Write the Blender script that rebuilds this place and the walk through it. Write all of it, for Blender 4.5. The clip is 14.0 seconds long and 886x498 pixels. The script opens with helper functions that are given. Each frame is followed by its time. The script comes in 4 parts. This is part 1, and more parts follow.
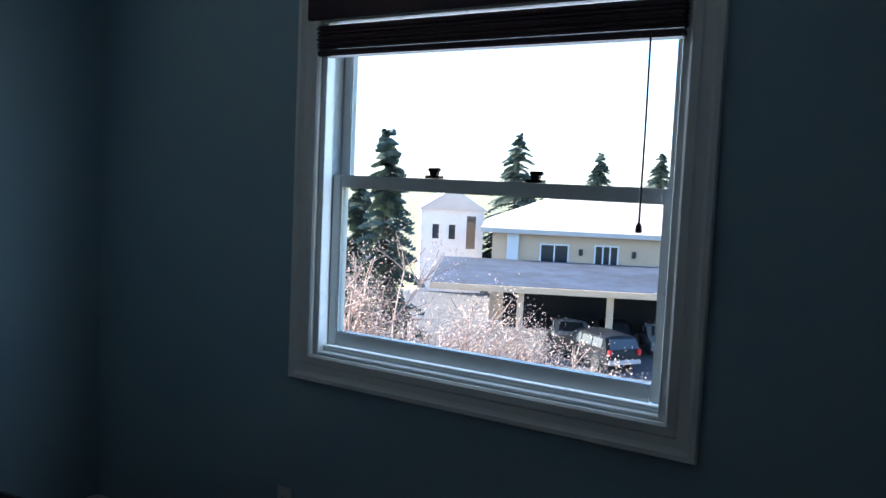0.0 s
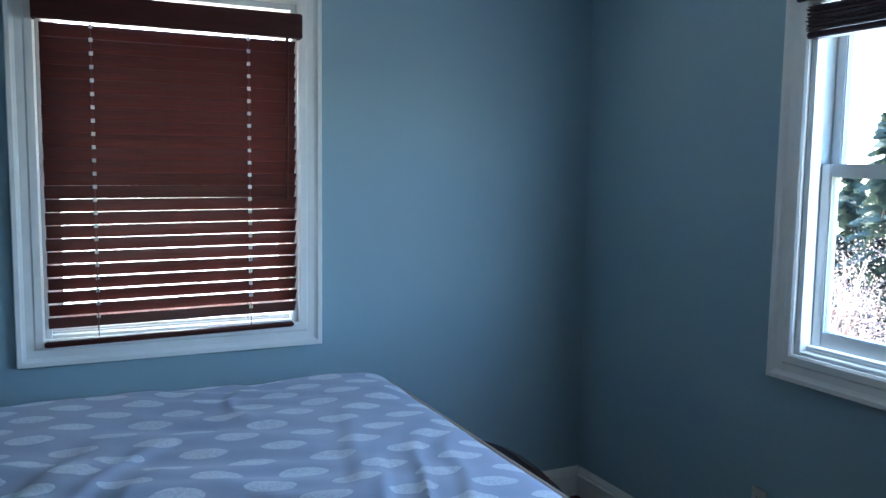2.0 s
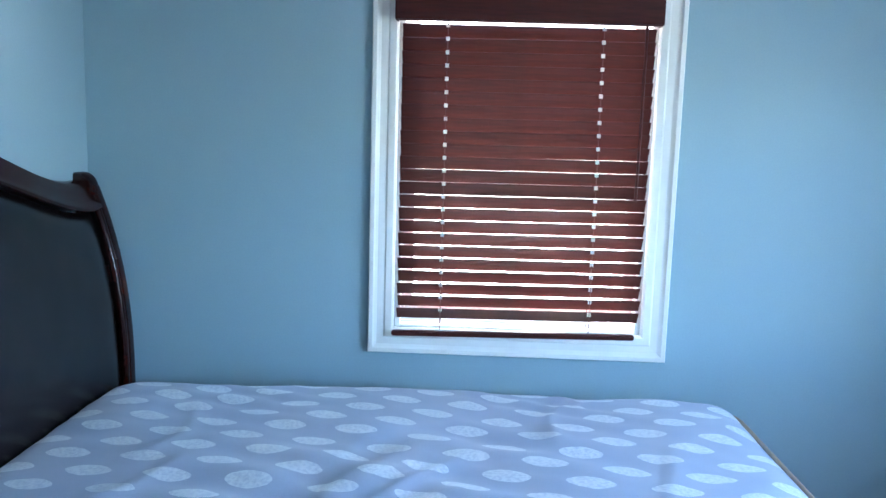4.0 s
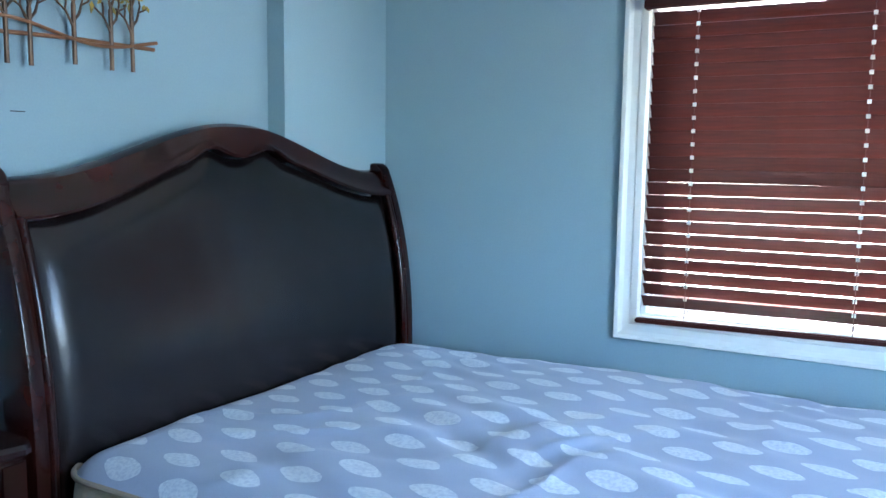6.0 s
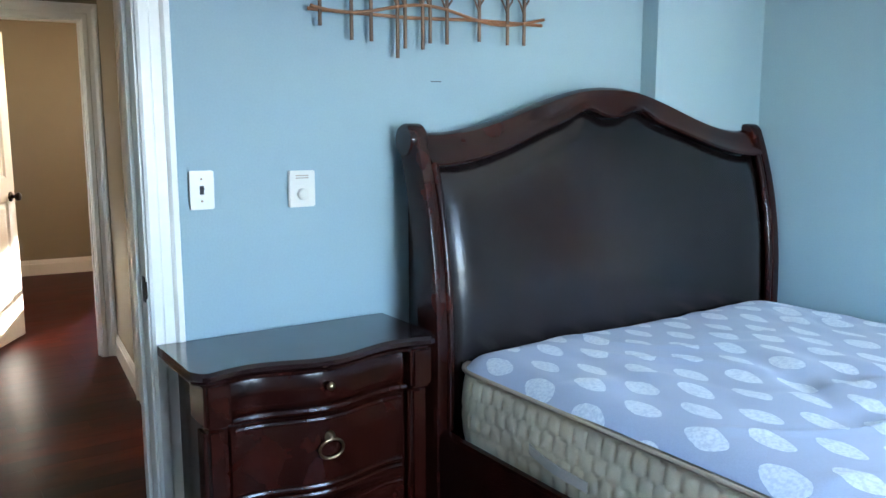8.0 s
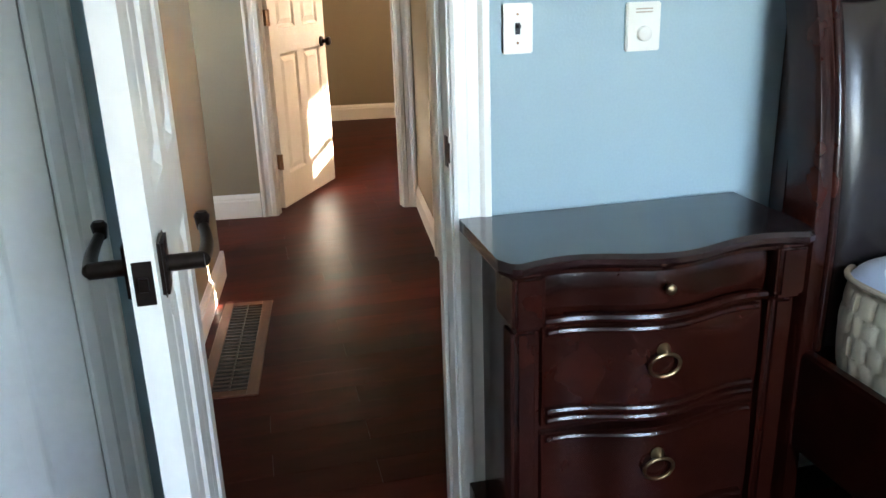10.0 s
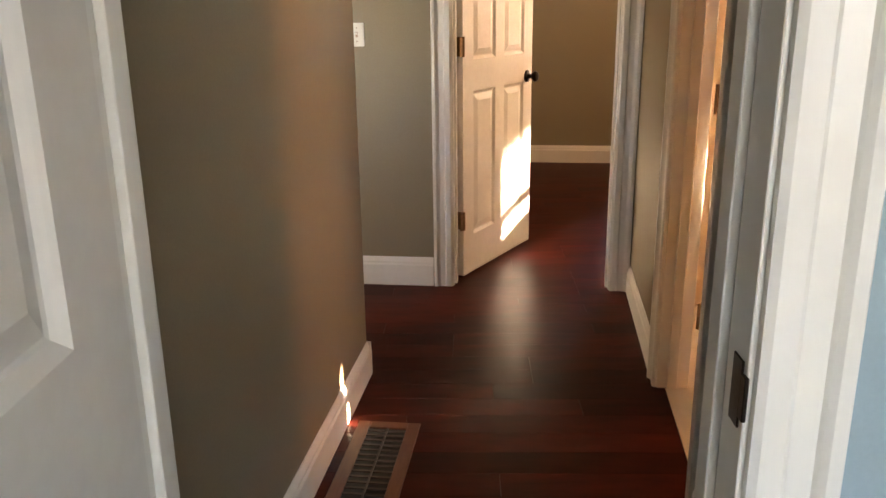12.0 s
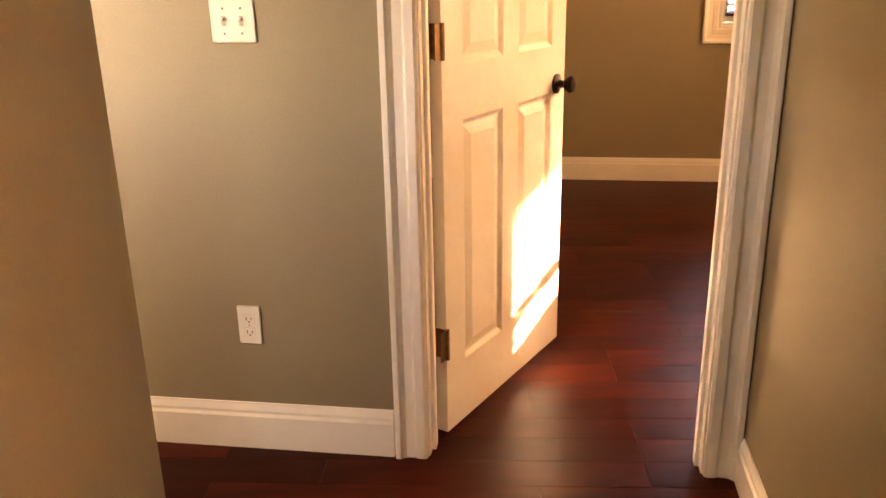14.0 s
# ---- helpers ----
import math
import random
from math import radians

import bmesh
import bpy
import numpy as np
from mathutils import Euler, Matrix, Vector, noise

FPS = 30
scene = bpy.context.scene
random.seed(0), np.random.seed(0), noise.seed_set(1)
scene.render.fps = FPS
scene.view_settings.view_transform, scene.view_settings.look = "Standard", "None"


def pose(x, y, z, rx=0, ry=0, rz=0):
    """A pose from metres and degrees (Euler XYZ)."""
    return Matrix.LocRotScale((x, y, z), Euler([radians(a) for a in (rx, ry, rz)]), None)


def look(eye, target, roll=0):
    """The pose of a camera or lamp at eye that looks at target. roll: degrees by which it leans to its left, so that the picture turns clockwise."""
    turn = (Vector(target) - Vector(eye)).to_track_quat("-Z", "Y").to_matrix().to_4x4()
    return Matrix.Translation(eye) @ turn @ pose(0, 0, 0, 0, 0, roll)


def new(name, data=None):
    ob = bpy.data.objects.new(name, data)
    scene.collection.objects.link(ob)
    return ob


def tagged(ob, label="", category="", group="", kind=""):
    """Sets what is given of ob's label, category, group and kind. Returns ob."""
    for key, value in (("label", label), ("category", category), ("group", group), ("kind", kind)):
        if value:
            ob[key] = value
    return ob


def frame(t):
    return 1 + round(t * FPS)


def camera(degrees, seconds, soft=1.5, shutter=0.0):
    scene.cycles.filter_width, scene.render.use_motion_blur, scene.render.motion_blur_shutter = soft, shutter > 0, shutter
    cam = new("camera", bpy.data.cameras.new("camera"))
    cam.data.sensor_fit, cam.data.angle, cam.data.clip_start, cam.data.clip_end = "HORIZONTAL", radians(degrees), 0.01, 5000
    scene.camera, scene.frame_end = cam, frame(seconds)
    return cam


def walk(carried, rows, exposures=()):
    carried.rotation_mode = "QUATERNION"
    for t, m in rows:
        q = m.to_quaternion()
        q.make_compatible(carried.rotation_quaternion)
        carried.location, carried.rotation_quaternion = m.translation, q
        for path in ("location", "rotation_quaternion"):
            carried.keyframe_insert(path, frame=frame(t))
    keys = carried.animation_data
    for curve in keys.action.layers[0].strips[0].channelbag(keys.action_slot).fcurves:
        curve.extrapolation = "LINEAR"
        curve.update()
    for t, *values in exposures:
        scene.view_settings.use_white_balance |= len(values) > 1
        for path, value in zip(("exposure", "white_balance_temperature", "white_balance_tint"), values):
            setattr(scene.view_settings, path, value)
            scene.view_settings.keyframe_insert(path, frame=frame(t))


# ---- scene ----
cam = camera(57.2, 14.0)

PATH = [
    (0, (1.254, -2.978, 1.517), (2.948, -1.927, 1.356), 2.6),
    (0.5, (1.176, -3.034, 1.544), (2.693, -1.744, 1.357), 2.3),
    (1, (1.132, -3.012, 1.521), (2.478, -1.545, 1.34), 2.0),
    (1.5, (1.167, -3.039, 1.523), (2.285, -1.392, 1.329), 1.4),
    (2, (1.207, -3.012, 1.509), (2.066, -1.217, 1.304), 0.8),
    (2.5, (1.249, -2.97, 1.554), (1.845, -1.078, 1.298), 0.6),
    (3, (1.258, -2.935, 1.554), (1.645, -0.991, 1.287), 1.1),
    (3.2, (1.278, -2.91, 1.592), (1.577, -0.954, 1.3), 1.3),
    (5.5, (1.817, -2.753, 1.511), (1.067, -0.912, 1.293), 1.5),
    (6, (1.935, -2.846, 1.465), (0.971, -1.109, 1.233), 0.8),
    (6.5, (2.026, -2.911, 1.45), (0.871, -1.299, 1.194), 0.3),
    (7, (2.118, -2.96, 1.418), (0.779, -1.498, 1.156), -0.2),
    (7.5, (2.192, -2.988, 1.415), (0.68, -1.708, 1.135), -0.2),
    (8, (2.204, -3.01, 1.414), (0.559, -1.912, 1.117), -0.1),
    (8.5, (2.166, -3.012, 1.396), (0.419, -2.103, 1.045), 0.1),
    (9, (2.084, -2.998, 1.379), (0.282, -2.267, 0.911), -0.0),
    (9.2, (2.034, -2.988, 1.375), (0.22, -2.324, 0.858), -0.4),
    (11.3, (1.147, -2.787, 1.353), (-0.748, -2.677, 0.723), -1.1),
    (11.5, (1.07, -2.791, 1.355), (-0.835, -2.722, 0.748), -0.5),
    (12, (0.695, -2.749, 1.342), (-1.219, -2.804, 0.767), -0.7),
    (12.5, (0.26, -2.719, 1.324), (-1.643, -2.882, 0.728), -1.3),
    (13, (-0.195, -2.738, 1.311), (-2.084, -2.834, 0.663), -1.3),
    (13.5, (-0.699, -2.71, 1.278), (-2.583, -2.691, 0.608), -0.9),
    (14, (-1.118, -2.65, 1.319), (-3.009, -2.75, 0.675), -1.1),
]
walk(cam, [(t, look(eye, target, roll)) for t, eye, target, roll in PATH],
     exposures=[(0, 2.45, 5100, 10), (0.5, 2.15, 5050, 10), (1.0, 1.9, 5000, 10), (1.6, 3.0, 4950, 10), (2.4, 4.7, 4900, 10), (3.2, 5.15, 4850, 10), (5.4, 5.25, 4950, 10), (6.5, 5.4, 5100, 10), (8.0, 5.75, 5400, 10), (9.2, 5.95, 5900, 12), (11.3, 5.75, 6200, 14), (12.0, 5.45, 7400, 23), (12.6, 5.85, 10800, 35), (13.4, 6.0, 11200, 35), (14, 5.95, 11500, 36)])

# ---------------------------------------------------------------- light
world = bpy.data.worlds.new("world")
scene.world = world
world.use_nodes = True
wn = world.node_tree
sky = wn.nodes.new("ShaderNodeTexSky")
sky.sky_type = "NISHITA"
sky.sun_disc = False
SUN_FROM = Vector((-0.17, 0.84, 0.475)).normalized()
sky.sun_elevation = math.asin(SUN_FROM.z)
sky.sun_rotation = math.atan2(SUN_FROM.x, SUN_FROM.y)
wn.links.new(sky.outputs["Color"], wn.nodes["Background"].inputs["Color"])
wn.nodes["Background"].inputs["Strength"].default_value = 0.1
sun = new("sun", bpy.data.lights.new("sun", "SUN"))
sun.data.energy, sun.data.angle, sun.data.color = 5.0, radians(0.9), (1.0, 0.82, 0.6)
sun.matrix_world = look(SUN_FROM * 60, (0, 0, 0))


def window_light(name, at, towards, w, h, power, color):
    """An area lamp in a window's opening, for the sky's light and for added warm fill."""
    ob = new(name, bpy.data.lights.new(name, "AREA"))
    ob.data.shape, ob.data.size, ob.data.size_y = "RECTANGLE", w, h
    ob.data.energy, ob.data.color = power, color
    ob.matrix_world = look(at, towards)
    return ob


window_light("sky_light_east", (3.405, -1.775, 1.5), (0, -1.775, 1.48), 1.17, 1.12, 1.0, (0.86, 0.94, 1.0))
window_light("sky_light_north", (1.6, 0.045, 1.45), (1.6, -2, 1.2), 0.82, 1.1, 0.33, (0.9, 0.97, 1.0))
# orange fill added out of view to lift the far room's walls
window_light("warm_fill_far_room", (-4.4, 0.045, 1.8), (-4.4, -3, 0.6), 0.5, 0.6, 2.2, (1.0, 0.66, 0.36))
# orange fill added to warm the bathroom door and hall, no sky colour
window_light("warm_fill_bath", (-1.3, 0.045, 1.75), (-1.35, -2, 0.8), 0.35, 0.45, 0.62, (1.0, 0.42, 0.12))
# fill lamp added out of view to brighten the hall's end wall
window_light("warm_fill_landing", (-2.22, -4.4, 1.5), (-3.3, -4.2, 1.25), 0.6, 0.9, 0.52, (1.0, 0.88, 0.7))


# ---------------------------------------------------------------- materials
def mat(name, base, base2=None, rough=0.5, metal=0.0, grain=40.0, large=3.0, bump=0.05, stretch=(1, 1, 1), sheen=0.0, coat=0.0, island=0.0, spec=0.5):
    """A surface with fine grain, a slow drift of tone and a fine relief."""
    m = bpy.data.materials.new(name)
    m.use_nodes = True
    nt = m.node_tree
    N, L = nt.nodes, nt.links
    b = N["Principled BSDF"]
    base2 = base2 or tuple(c * 0.82 for c in base)
    tc, mp = N.new("ShaderNodeTexCoord"), N.new("ShaderNodeMapping")
    mp.inputs["Scale"].default_value = stretch
    L.new(tc.outputs["Object"], mp.inputs["Vector"])
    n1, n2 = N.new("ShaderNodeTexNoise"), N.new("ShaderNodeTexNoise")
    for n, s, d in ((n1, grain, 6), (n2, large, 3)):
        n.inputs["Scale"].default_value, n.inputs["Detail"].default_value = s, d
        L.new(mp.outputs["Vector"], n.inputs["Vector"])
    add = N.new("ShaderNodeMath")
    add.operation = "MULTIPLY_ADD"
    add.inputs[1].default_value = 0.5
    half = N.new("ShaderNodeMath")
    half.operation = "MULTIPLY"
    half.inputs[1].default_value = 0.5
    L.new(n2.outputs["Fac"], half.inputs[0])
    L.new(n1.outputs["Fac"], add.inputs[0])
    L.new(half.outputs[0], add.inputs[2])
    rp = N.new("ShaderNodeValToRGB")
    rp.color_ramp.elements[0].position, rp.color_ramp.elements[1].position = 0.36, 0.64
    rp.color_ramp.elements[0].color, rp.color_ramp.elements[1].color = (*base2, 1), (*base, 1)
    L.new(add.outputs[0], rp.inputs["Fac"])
    colour = rp.outputs["Color"]
    if island:
        info, hsv, mr = N.new("ShaderNodeObjectInfo"), N.new("ShaderNodeHueSaturation"), N.new("ShaderNodeMapRange")
        mr.inputs["To Min"].default_value, mr.inputs["To Max"].default_value = 1 - island, 1 + island
        L.new(info.outputs["Random"], mr.inputs["Value"])
        L.new(mr.outputs["Result"], hsv.inputs["Value"])
        L.new(colour, hsv.inputs["Color"])
        colour = hsv.outputs["Color"]
    L.new(colour, b.inputs["Base Color"])
    rr = N.new("ShaderNodeMapRange")
    rr.inputs["To Min"].default_value, rr.inputs["To Max"].default_value = max(0.02, rough - 0.08), min(1, rough + 0.08)
    L.new(n2.outputs["Fac"], rr.inputs["Value"])
    L.new(rr.outputs["Result"], b.inputs["Roughness"])
    b.inputs["Metallic"].default_value = metal
    b.inputs["Specular IOR Level"].default_value = spec
    b.inputs["Coat Weight"].default_value = coat
    b.inputs["Coat Roughness"].default_value = 0.12
    b.inputs["Sheen Weight"].default_value = sheen
    if bump:
        bp = N.new("ShaderNodeBump")
        bp.inputs["Strength"].default_value, bp.inputs["Distance"].default_value = bump, 0.01
        L.new(n1.outputs["Fac"], bp.inputs["Height"])
        L.new(bp.outputs["Normal"], b.inputs["Normal"])
    return m


M_BLUE = mat("blue_wall_paint", (0.33, 0.44, 0.48), (0.305, 0.412, 0.455), 0.62, grain=160, large=1.2, bump=0.06)
M_TAN = mat("olive_wall_paint", (0.275, 0.232, 0.15), (0.252, 0.21, 0.134), 0.6, grain=160, large=1.2, bump=0.06)
M_BATH = mat("cream_wall_paint", (0.62, 0.5, 0.36), None, 0.6, grain=160, large=1.2)
M_CEIL = mat("ceiling_paint", (0.8, 0.8, 0.78), (0.76, 0.76, 0.74), 0.85, grain=120, large=2, bump=0.15)
M_TRIM = mat("white_trim_paint", (0.86, 0.84, 0.77), (0.82, 0.8, 0.73), 0.35, grain=30, large=4, bump=0.03)
M_DOOR = mat("white_door_paint", (0.8, 0.77, 0.7), (0.75, 0.72, 0.65), 0.38, grain=40, large=4, bump=0.04)
M_VINYL = mat("white_vinyl", (0.78, 0.8, 0.78), (0.72, 0.74, 0.72), 0.3, grain=20, large=5, bump=0.0)
M_FLOOR = mat("dark_cherry_planks", (0.075, 0.012, 0.007), (0.03, 0.006, 0.004), 0.36, grain=6, large=2, bump=0.015, stretch=(3, 0.8, 1), island=0.35, coat=0.0, spec=0.06)
M_JOINT = mat("floor_joint_dark", (0.012, 0.005, 0.004), None, 0.6)
M_WOOD = mat("dark_cherry_wood", (0.03, 0.0055, 0.0028), (0.009, 0.0024, 0.0015), 0.2, grain=14, large=6, bump=0.0, stretch=(1.5, 1, 1), coat=0.0, spec=0.34)
M_WOODT = mat("dark_polished_top", (0.02, 0.008, 0.007), (0.012, 0.005, 0.005), 0.2, grain=9, large=3, bump=0.02, stretch=(5, 1, 1), coat=0.3)
M_LEATHER = mat("dark_brown_leather", (0.014, 0.009, 0.008), (0.008, 0.006, 0.006), 0.24, grain=120, large=0.6, bump=0.01, spec=0.4)
M_BLIND = mat("mahogany_slats", (0.06, 0.010, 0.006), (0.032, 0.006, 0.004), 0.5, grain=12, large=4, bump=0.02, stretch=(1, 12, 12), spec=0.25)
M_BLINDK = mat("dark_slats", (0.05, 0.015, 0.02), (0.03, 0.01, 0.014), 0.35, grain=12, large=4, bump=0.03, stretch=(12, 1, 12))
M_CORD = mat("blind_cord", (0.1, 0.05, 0.04), None, 0.8)
M_BRONZE = mat("oiled_bronze", (0.035, 0.024, 0.02), (0.02, 0.015, 0.012), 0.35, metal=0.9, grain=60, large=8)
M_BRASS = mat("antique_brass", (0.26, 0.19, 0.1), (0.16, 0.11, 0.06), 0.35, metal=1.0, grain=60, large=8)
M_HINGE = mat("brass_hinge", (0.34, 0.22, 0.12), (0.22, 0.13, 0.07), 0.4, metal=1.0, grain=60, large=8)
M_PLATE = mat("ivory_plastic", (0.78, 0.76, 0.68), (0.74, 0.72, 0.64), 0.3, grain=20, large=6, bump=0)
M_SLOT = mat("dark_slot", (0.03, 0.03, 0.03), None, 0.6)
M_SIDE = mat("quilted_cream_fabric", (0.8, 0.7, 0.5), (0.7, 0.6, 0.42), 0.8, grain=300, large=8, bump=0.2, sheen=0.3)
M_PIPING = mat("tan_piping", (0.5, 0.4, 0.3), None, 0.7, grain=200)
M_HANDLE = mat("satin_strap", (0.62, 0.56, 0.48), None, 0.4, grain=200)
M_ART = mat("bronzed_wire", (0.2, 0.12, 0.07), (0.12, 0.08, 0.055), 0.45, metal=0.7, grain=40, large=8)
M_ARTBAR = mat("copper_bar", (0.42, 0.2, 0.09), (0.3, 0.14, 0.07), 0.4, metal=0.7, grain=40, large=8)
M_LEAF = mat("gold_leaves", (0.5, 0.34, 0.06), (0.3, 0.22, 0.05), 0.4, metal=0.6, grain=40, large=8)
M_REG = mat("oak_register_frame", (0.16, 0.07, 0.035), (0.11, 0.045, 0.025), 0.4, grain=20, large=4, stretch=(1, 5, 1))
M_GRILLE = mat("grey_grille", (0.1, 0.085, 0.075), None, 0.4, metal=0.5)
M_TILE = mat("white_tile", (0.75, 0.72, 0.66), (0.7, 0.67, 0.6), 0.2, grain=30, large=5, bump=0.01)
M_ASPHALT = mat("asphalt", (0.09, 0.09, 0.095), (0.06, 0.06, 0.065), 0.9, grain=30, large=0.3, bump=0.3)
M_GRASS = mat("dry_lawn", (0.2, 0.19, 0.1), (0.13, 0.13, 0.06), 0.95, grain=8, large=0.4, bump=0.4)
M_STUCCO = mat("tan_siding", (0.58, 0.44, 0.3), (0.52, 0.39, 0.26), 0.8, grain=12, large=0.6)
M_WHITEH = mat("pale_siding", (0.7, 0.7, 0.7), None, 0.8, grain=12, large=0.6)
M_ROOF = mat("light_shingles", (0.5, 0.46, 0.42), (0.42, 0.39, 0.36), 0.85, grain=20, large=1)
# coarse two-tone noise paints the trees' dappled shade into the roof colour
M_CARROOF = mat("shade_dappled_roofing", (0.03, 0.045, 0.08), (0.008, 0.012, 0.025), 0.9, grain=1.2, large=0.5)
M_DARKGLASS = mat("dark_glass", (0.03, 0.035, 0.04), None, 0.08, grain=3, large=1, bump=0)
M_CARSILVER = mat("silver_car_paint", (0.5, 0.5, 0.52), None, 0.25, metal=0.4, bump=0, coat=0.5)
M_CARDARK = mat("dark_car_paint_and_shade", (0.012, 0.013, 0.016), None, 0.4, bump=0, coat=0.0, spec=0.15)
M_TAIL = mat("red_lamp_lens", (0.5, 0.03, 0.03), None, 0.2, bump=0)
M_TYRE = mat("tyre_rubber", (0.02, 0.02, 0.02), None, 0.8)
M_BARK = mat("bark", (0.11, 0.08, 0.06), (0.07, 0.05, 0.04), 0.9, grain=20, large=3, bump=0.4)
M_PINE = mat("conifer_needles", (0.12, 0.15, 0.12), (0.08, 0.11, 0.09), 0.8, grain=5, large=0.6)
M_TWIG = mat("reddish_twigs", (0.34, 0.25, 0.21), (0.24, 0.17, 0.14), 0.85, grain=5, large=0.8)
M_BLOSSOM = mat("pale_leaves", (0.5, 0.38, 0.33), (0.36, 0.27, 0.22), 0.8, grain=5, large=0.8)


def glass_material():
    m = bpy.data.materials.new("clear_glass")
    m.use_nodes = True
    b = m.node_tree.nodes["Principled BSDF"]
    b.inputs["Transmission Weight"].default_value = 1.0
    b.inputs["Roughness"].default_value = 0.0
    b.inputs["IOR"].default_value = 1.02
    b.inputs["Base Color"].default_value = (0.97, 0.99, 0.99, 1)
    return m


M_GLASS = glass_material()


def ticking_material():
    """Blue-grey mattress cloth with rows of pale woven leaves."""
    m = mat("woven_leaf_ticking", (0.42, 0.48, 0.63), (0.36, 0.42, 0.56), 0.6, grain=260, large=4, bump=0.1, sheen=0.4)
    nt = m.node_tree
    N, L = nt.nodes, nt.links
    b = N["Principled BSDF"]
    ground = b.inputs["Base Color"].links[0].from_socket

    def math_node(op, a, c=None):
        n = N.new("ShaderNodeMath")
        n.operation = op
        for i, v in enumerate((a, c)):
            if v is None:
                continue
            if isinstance(v, (int, float)):
                n.inputs[i].default_value = v
            else:
                L.new(v, n.inputs[i])
        return n.outputs[0]

    tc, sep = N.new("ShaderNodeTexCoord"), N.new("ShaderNodeSeparateXYZ")
    wob = N.new("ShaderNodeTexNoise")
    wob.inputs["Scale"].default_value = 30
    L.new(tc.outputs["Object"], sep.inputs[0])
    L.new(tc.outputs["Object"], wob.inputs["Vector"])
    u = math_node("DIVIDE", math_node("ADD", sep.outputs["Y"], math_node("MULTIPLY", sep.outputs["X"], 0.12)), LEAF_U)
    row = math_node("FLOOR", u)
    fu = math_node("SUBTRACT", math_node("SUBTRACT", u, row), 0.5)
    shift = math_node("MULTIPLY", math_node("MODULO", math_node("ABSOLUTE", row), 2.0), 0.5)
    v = math_node("ADD", math_node("DIVIDE", sep.outputs["X"], LEAF_V), shift)
    fv = math_node("SUBTRACT", math_node("SUBTRACT", v, math_node("FLOOR", v)), 0.5)
    # an oval with pointed ends
    a = math_node("ABSOLUTE", math_node("MULTIPLY", fu, LEAF_U / 0.032))
    c = math_node("ABSOLUTE", math_node("MULTIPLY", fv, LEAF_V / 0.062))
    d = math_node("ADD", math_node("POWER", a, 1.7), math_node("POWER", c, 1.7))
    d = math_node("ADD", d, math_node("MULTIPLY", wob.outputs["Fac"], 0.35))
    mask = math_node("LESS_THAN", d, 1.15)
    veins = N.new("ShaderNodeTexNoise")
    veins.inputs["Scale"].default_value = 110
    L.new(tc.outputs["Object"], veins.inputs["Vector"])
    mr = N.new("ShaderNodeMapRange")
    mr.inputs["From Min"].default_value, mr.inputs["From Max"].default_value = 0.35, 0.6
    mr.inputs["To Min"].default_value, mr.inputs["To Max"].default_value = 0.55, 1.0
    L.new(veins.outputs["Fac"], mr.inputs["Value"])
    mix = N.new("ShaderNodeMix")
    mix.data_type = "RGBA"
    L.new(math_node("MULTIPLY", mask, mr.outputs["Result"]), mix.inputs["Factor"])
    L.new(ground, mix.inputs[6])
    mix.inputs[7].default_value = (0.78, 0.83, 0.9, 1)
    L.new(mix.outputs[2], b.inputs["Base Color"])
    return m


LEAF_U, LEAF_V = 0.095, 0.205
M_TICK = ticking_material()


# ---------------------------------------------------------------- mesh helpers
def box(bm, x0, x1, y0, y1, z0, z1, bevel=0.0, seg=2):
    r = bmesh.ops.create_cube(bm, size=1.0)
    for v in r["verts"]:
        v.co = Vector(((x0 + x1) / 2 + v.co.x * (x1 - x0), (y0 + y1) / 2 + v.co.y * (y1 - y0), (z0 + z1) / 2 + v.co.z * (z1 - z0)))
    if bevel:
        es = list({e for v in r["verts"] for e in v.link_edges})
        bmesh.ops.bevel(bm, geom=es, offset=bevel, segments=seg, affect="EDGES", clamp_overlap=True)
    return bm


def boxes(*rows, bevel=0.0, seg=2):
    bm = bmesh.new()
    for r in rows:
        box(bm, *r, bevel=bevel, seg=seg)
    return bm


def tube(bm, pts, r, sides=8, r2=None):
    """A tube along points, closed at both ends."""
    rings, n = [], len(pts)
    pts = [Vector(p) for p in pts]
    for i, p in enumerate(pts):
        d = (pts[min(i + 1, n - 1)] - pts[max(i - 1, 0)]).normalized()
        up = Vector((0, 0, 1)) if abs(d.z) < 0.9 else Vector((1, 0, 0))
        a = d.cross(up).normalized()
        b = d.cross(a)
        rad = r if r2 is None else r + (r2 - r) * i / (n - 1)
        rings.append([bm.verts.new(p + (a * math.cos(k * math.tau / sides) + b * math.sin(k * math.tau / sides)) * rad) for k in range(sides)])
    for s, t in zip(rings, rings[1:]):
        for k in range(sides):
            bm.faces.new((s[k], s[(k + 1) % sides], t[(k + 1) % sides], t[k]))
    bm.faces.new(rings[0][::-1])
    bm.faces.new(rings[-1])
    return bm


def loft(bm, sections, close=True):
    """Rings of points joined one to the next, with capped ends."""
    rs = [[bm.verts.new(p) for p in s] for s in sections]
    n = len(rs[0])
    for a, b in zip(rs, rs[1:]):
        for k in range(n if close else n - 1):
            bm.faces.new((a[k], a[(k + 1) % n], b[(k + 1) % n], b[k]))
    if close:
        bm.faces.new(rs[0][::-1])
        bm.faces.new(rs[-1])
    return bm


def lathe(bm, profile, axis=Vector((0, 0, 1)), at=Vector((0, 0, 0)), sides=20):
    """A turned shape: rows of radius and height along the axis."""
    q = axis.to_track_quat("Z", "Y")
    sec = [[at + q @ Vector((r * math.cos(k * math.tau / sides), r * math.sin(k * math.tau / sides), h)) for k in range(sides)] for r, h in profile]
    return loft(bm, sec)


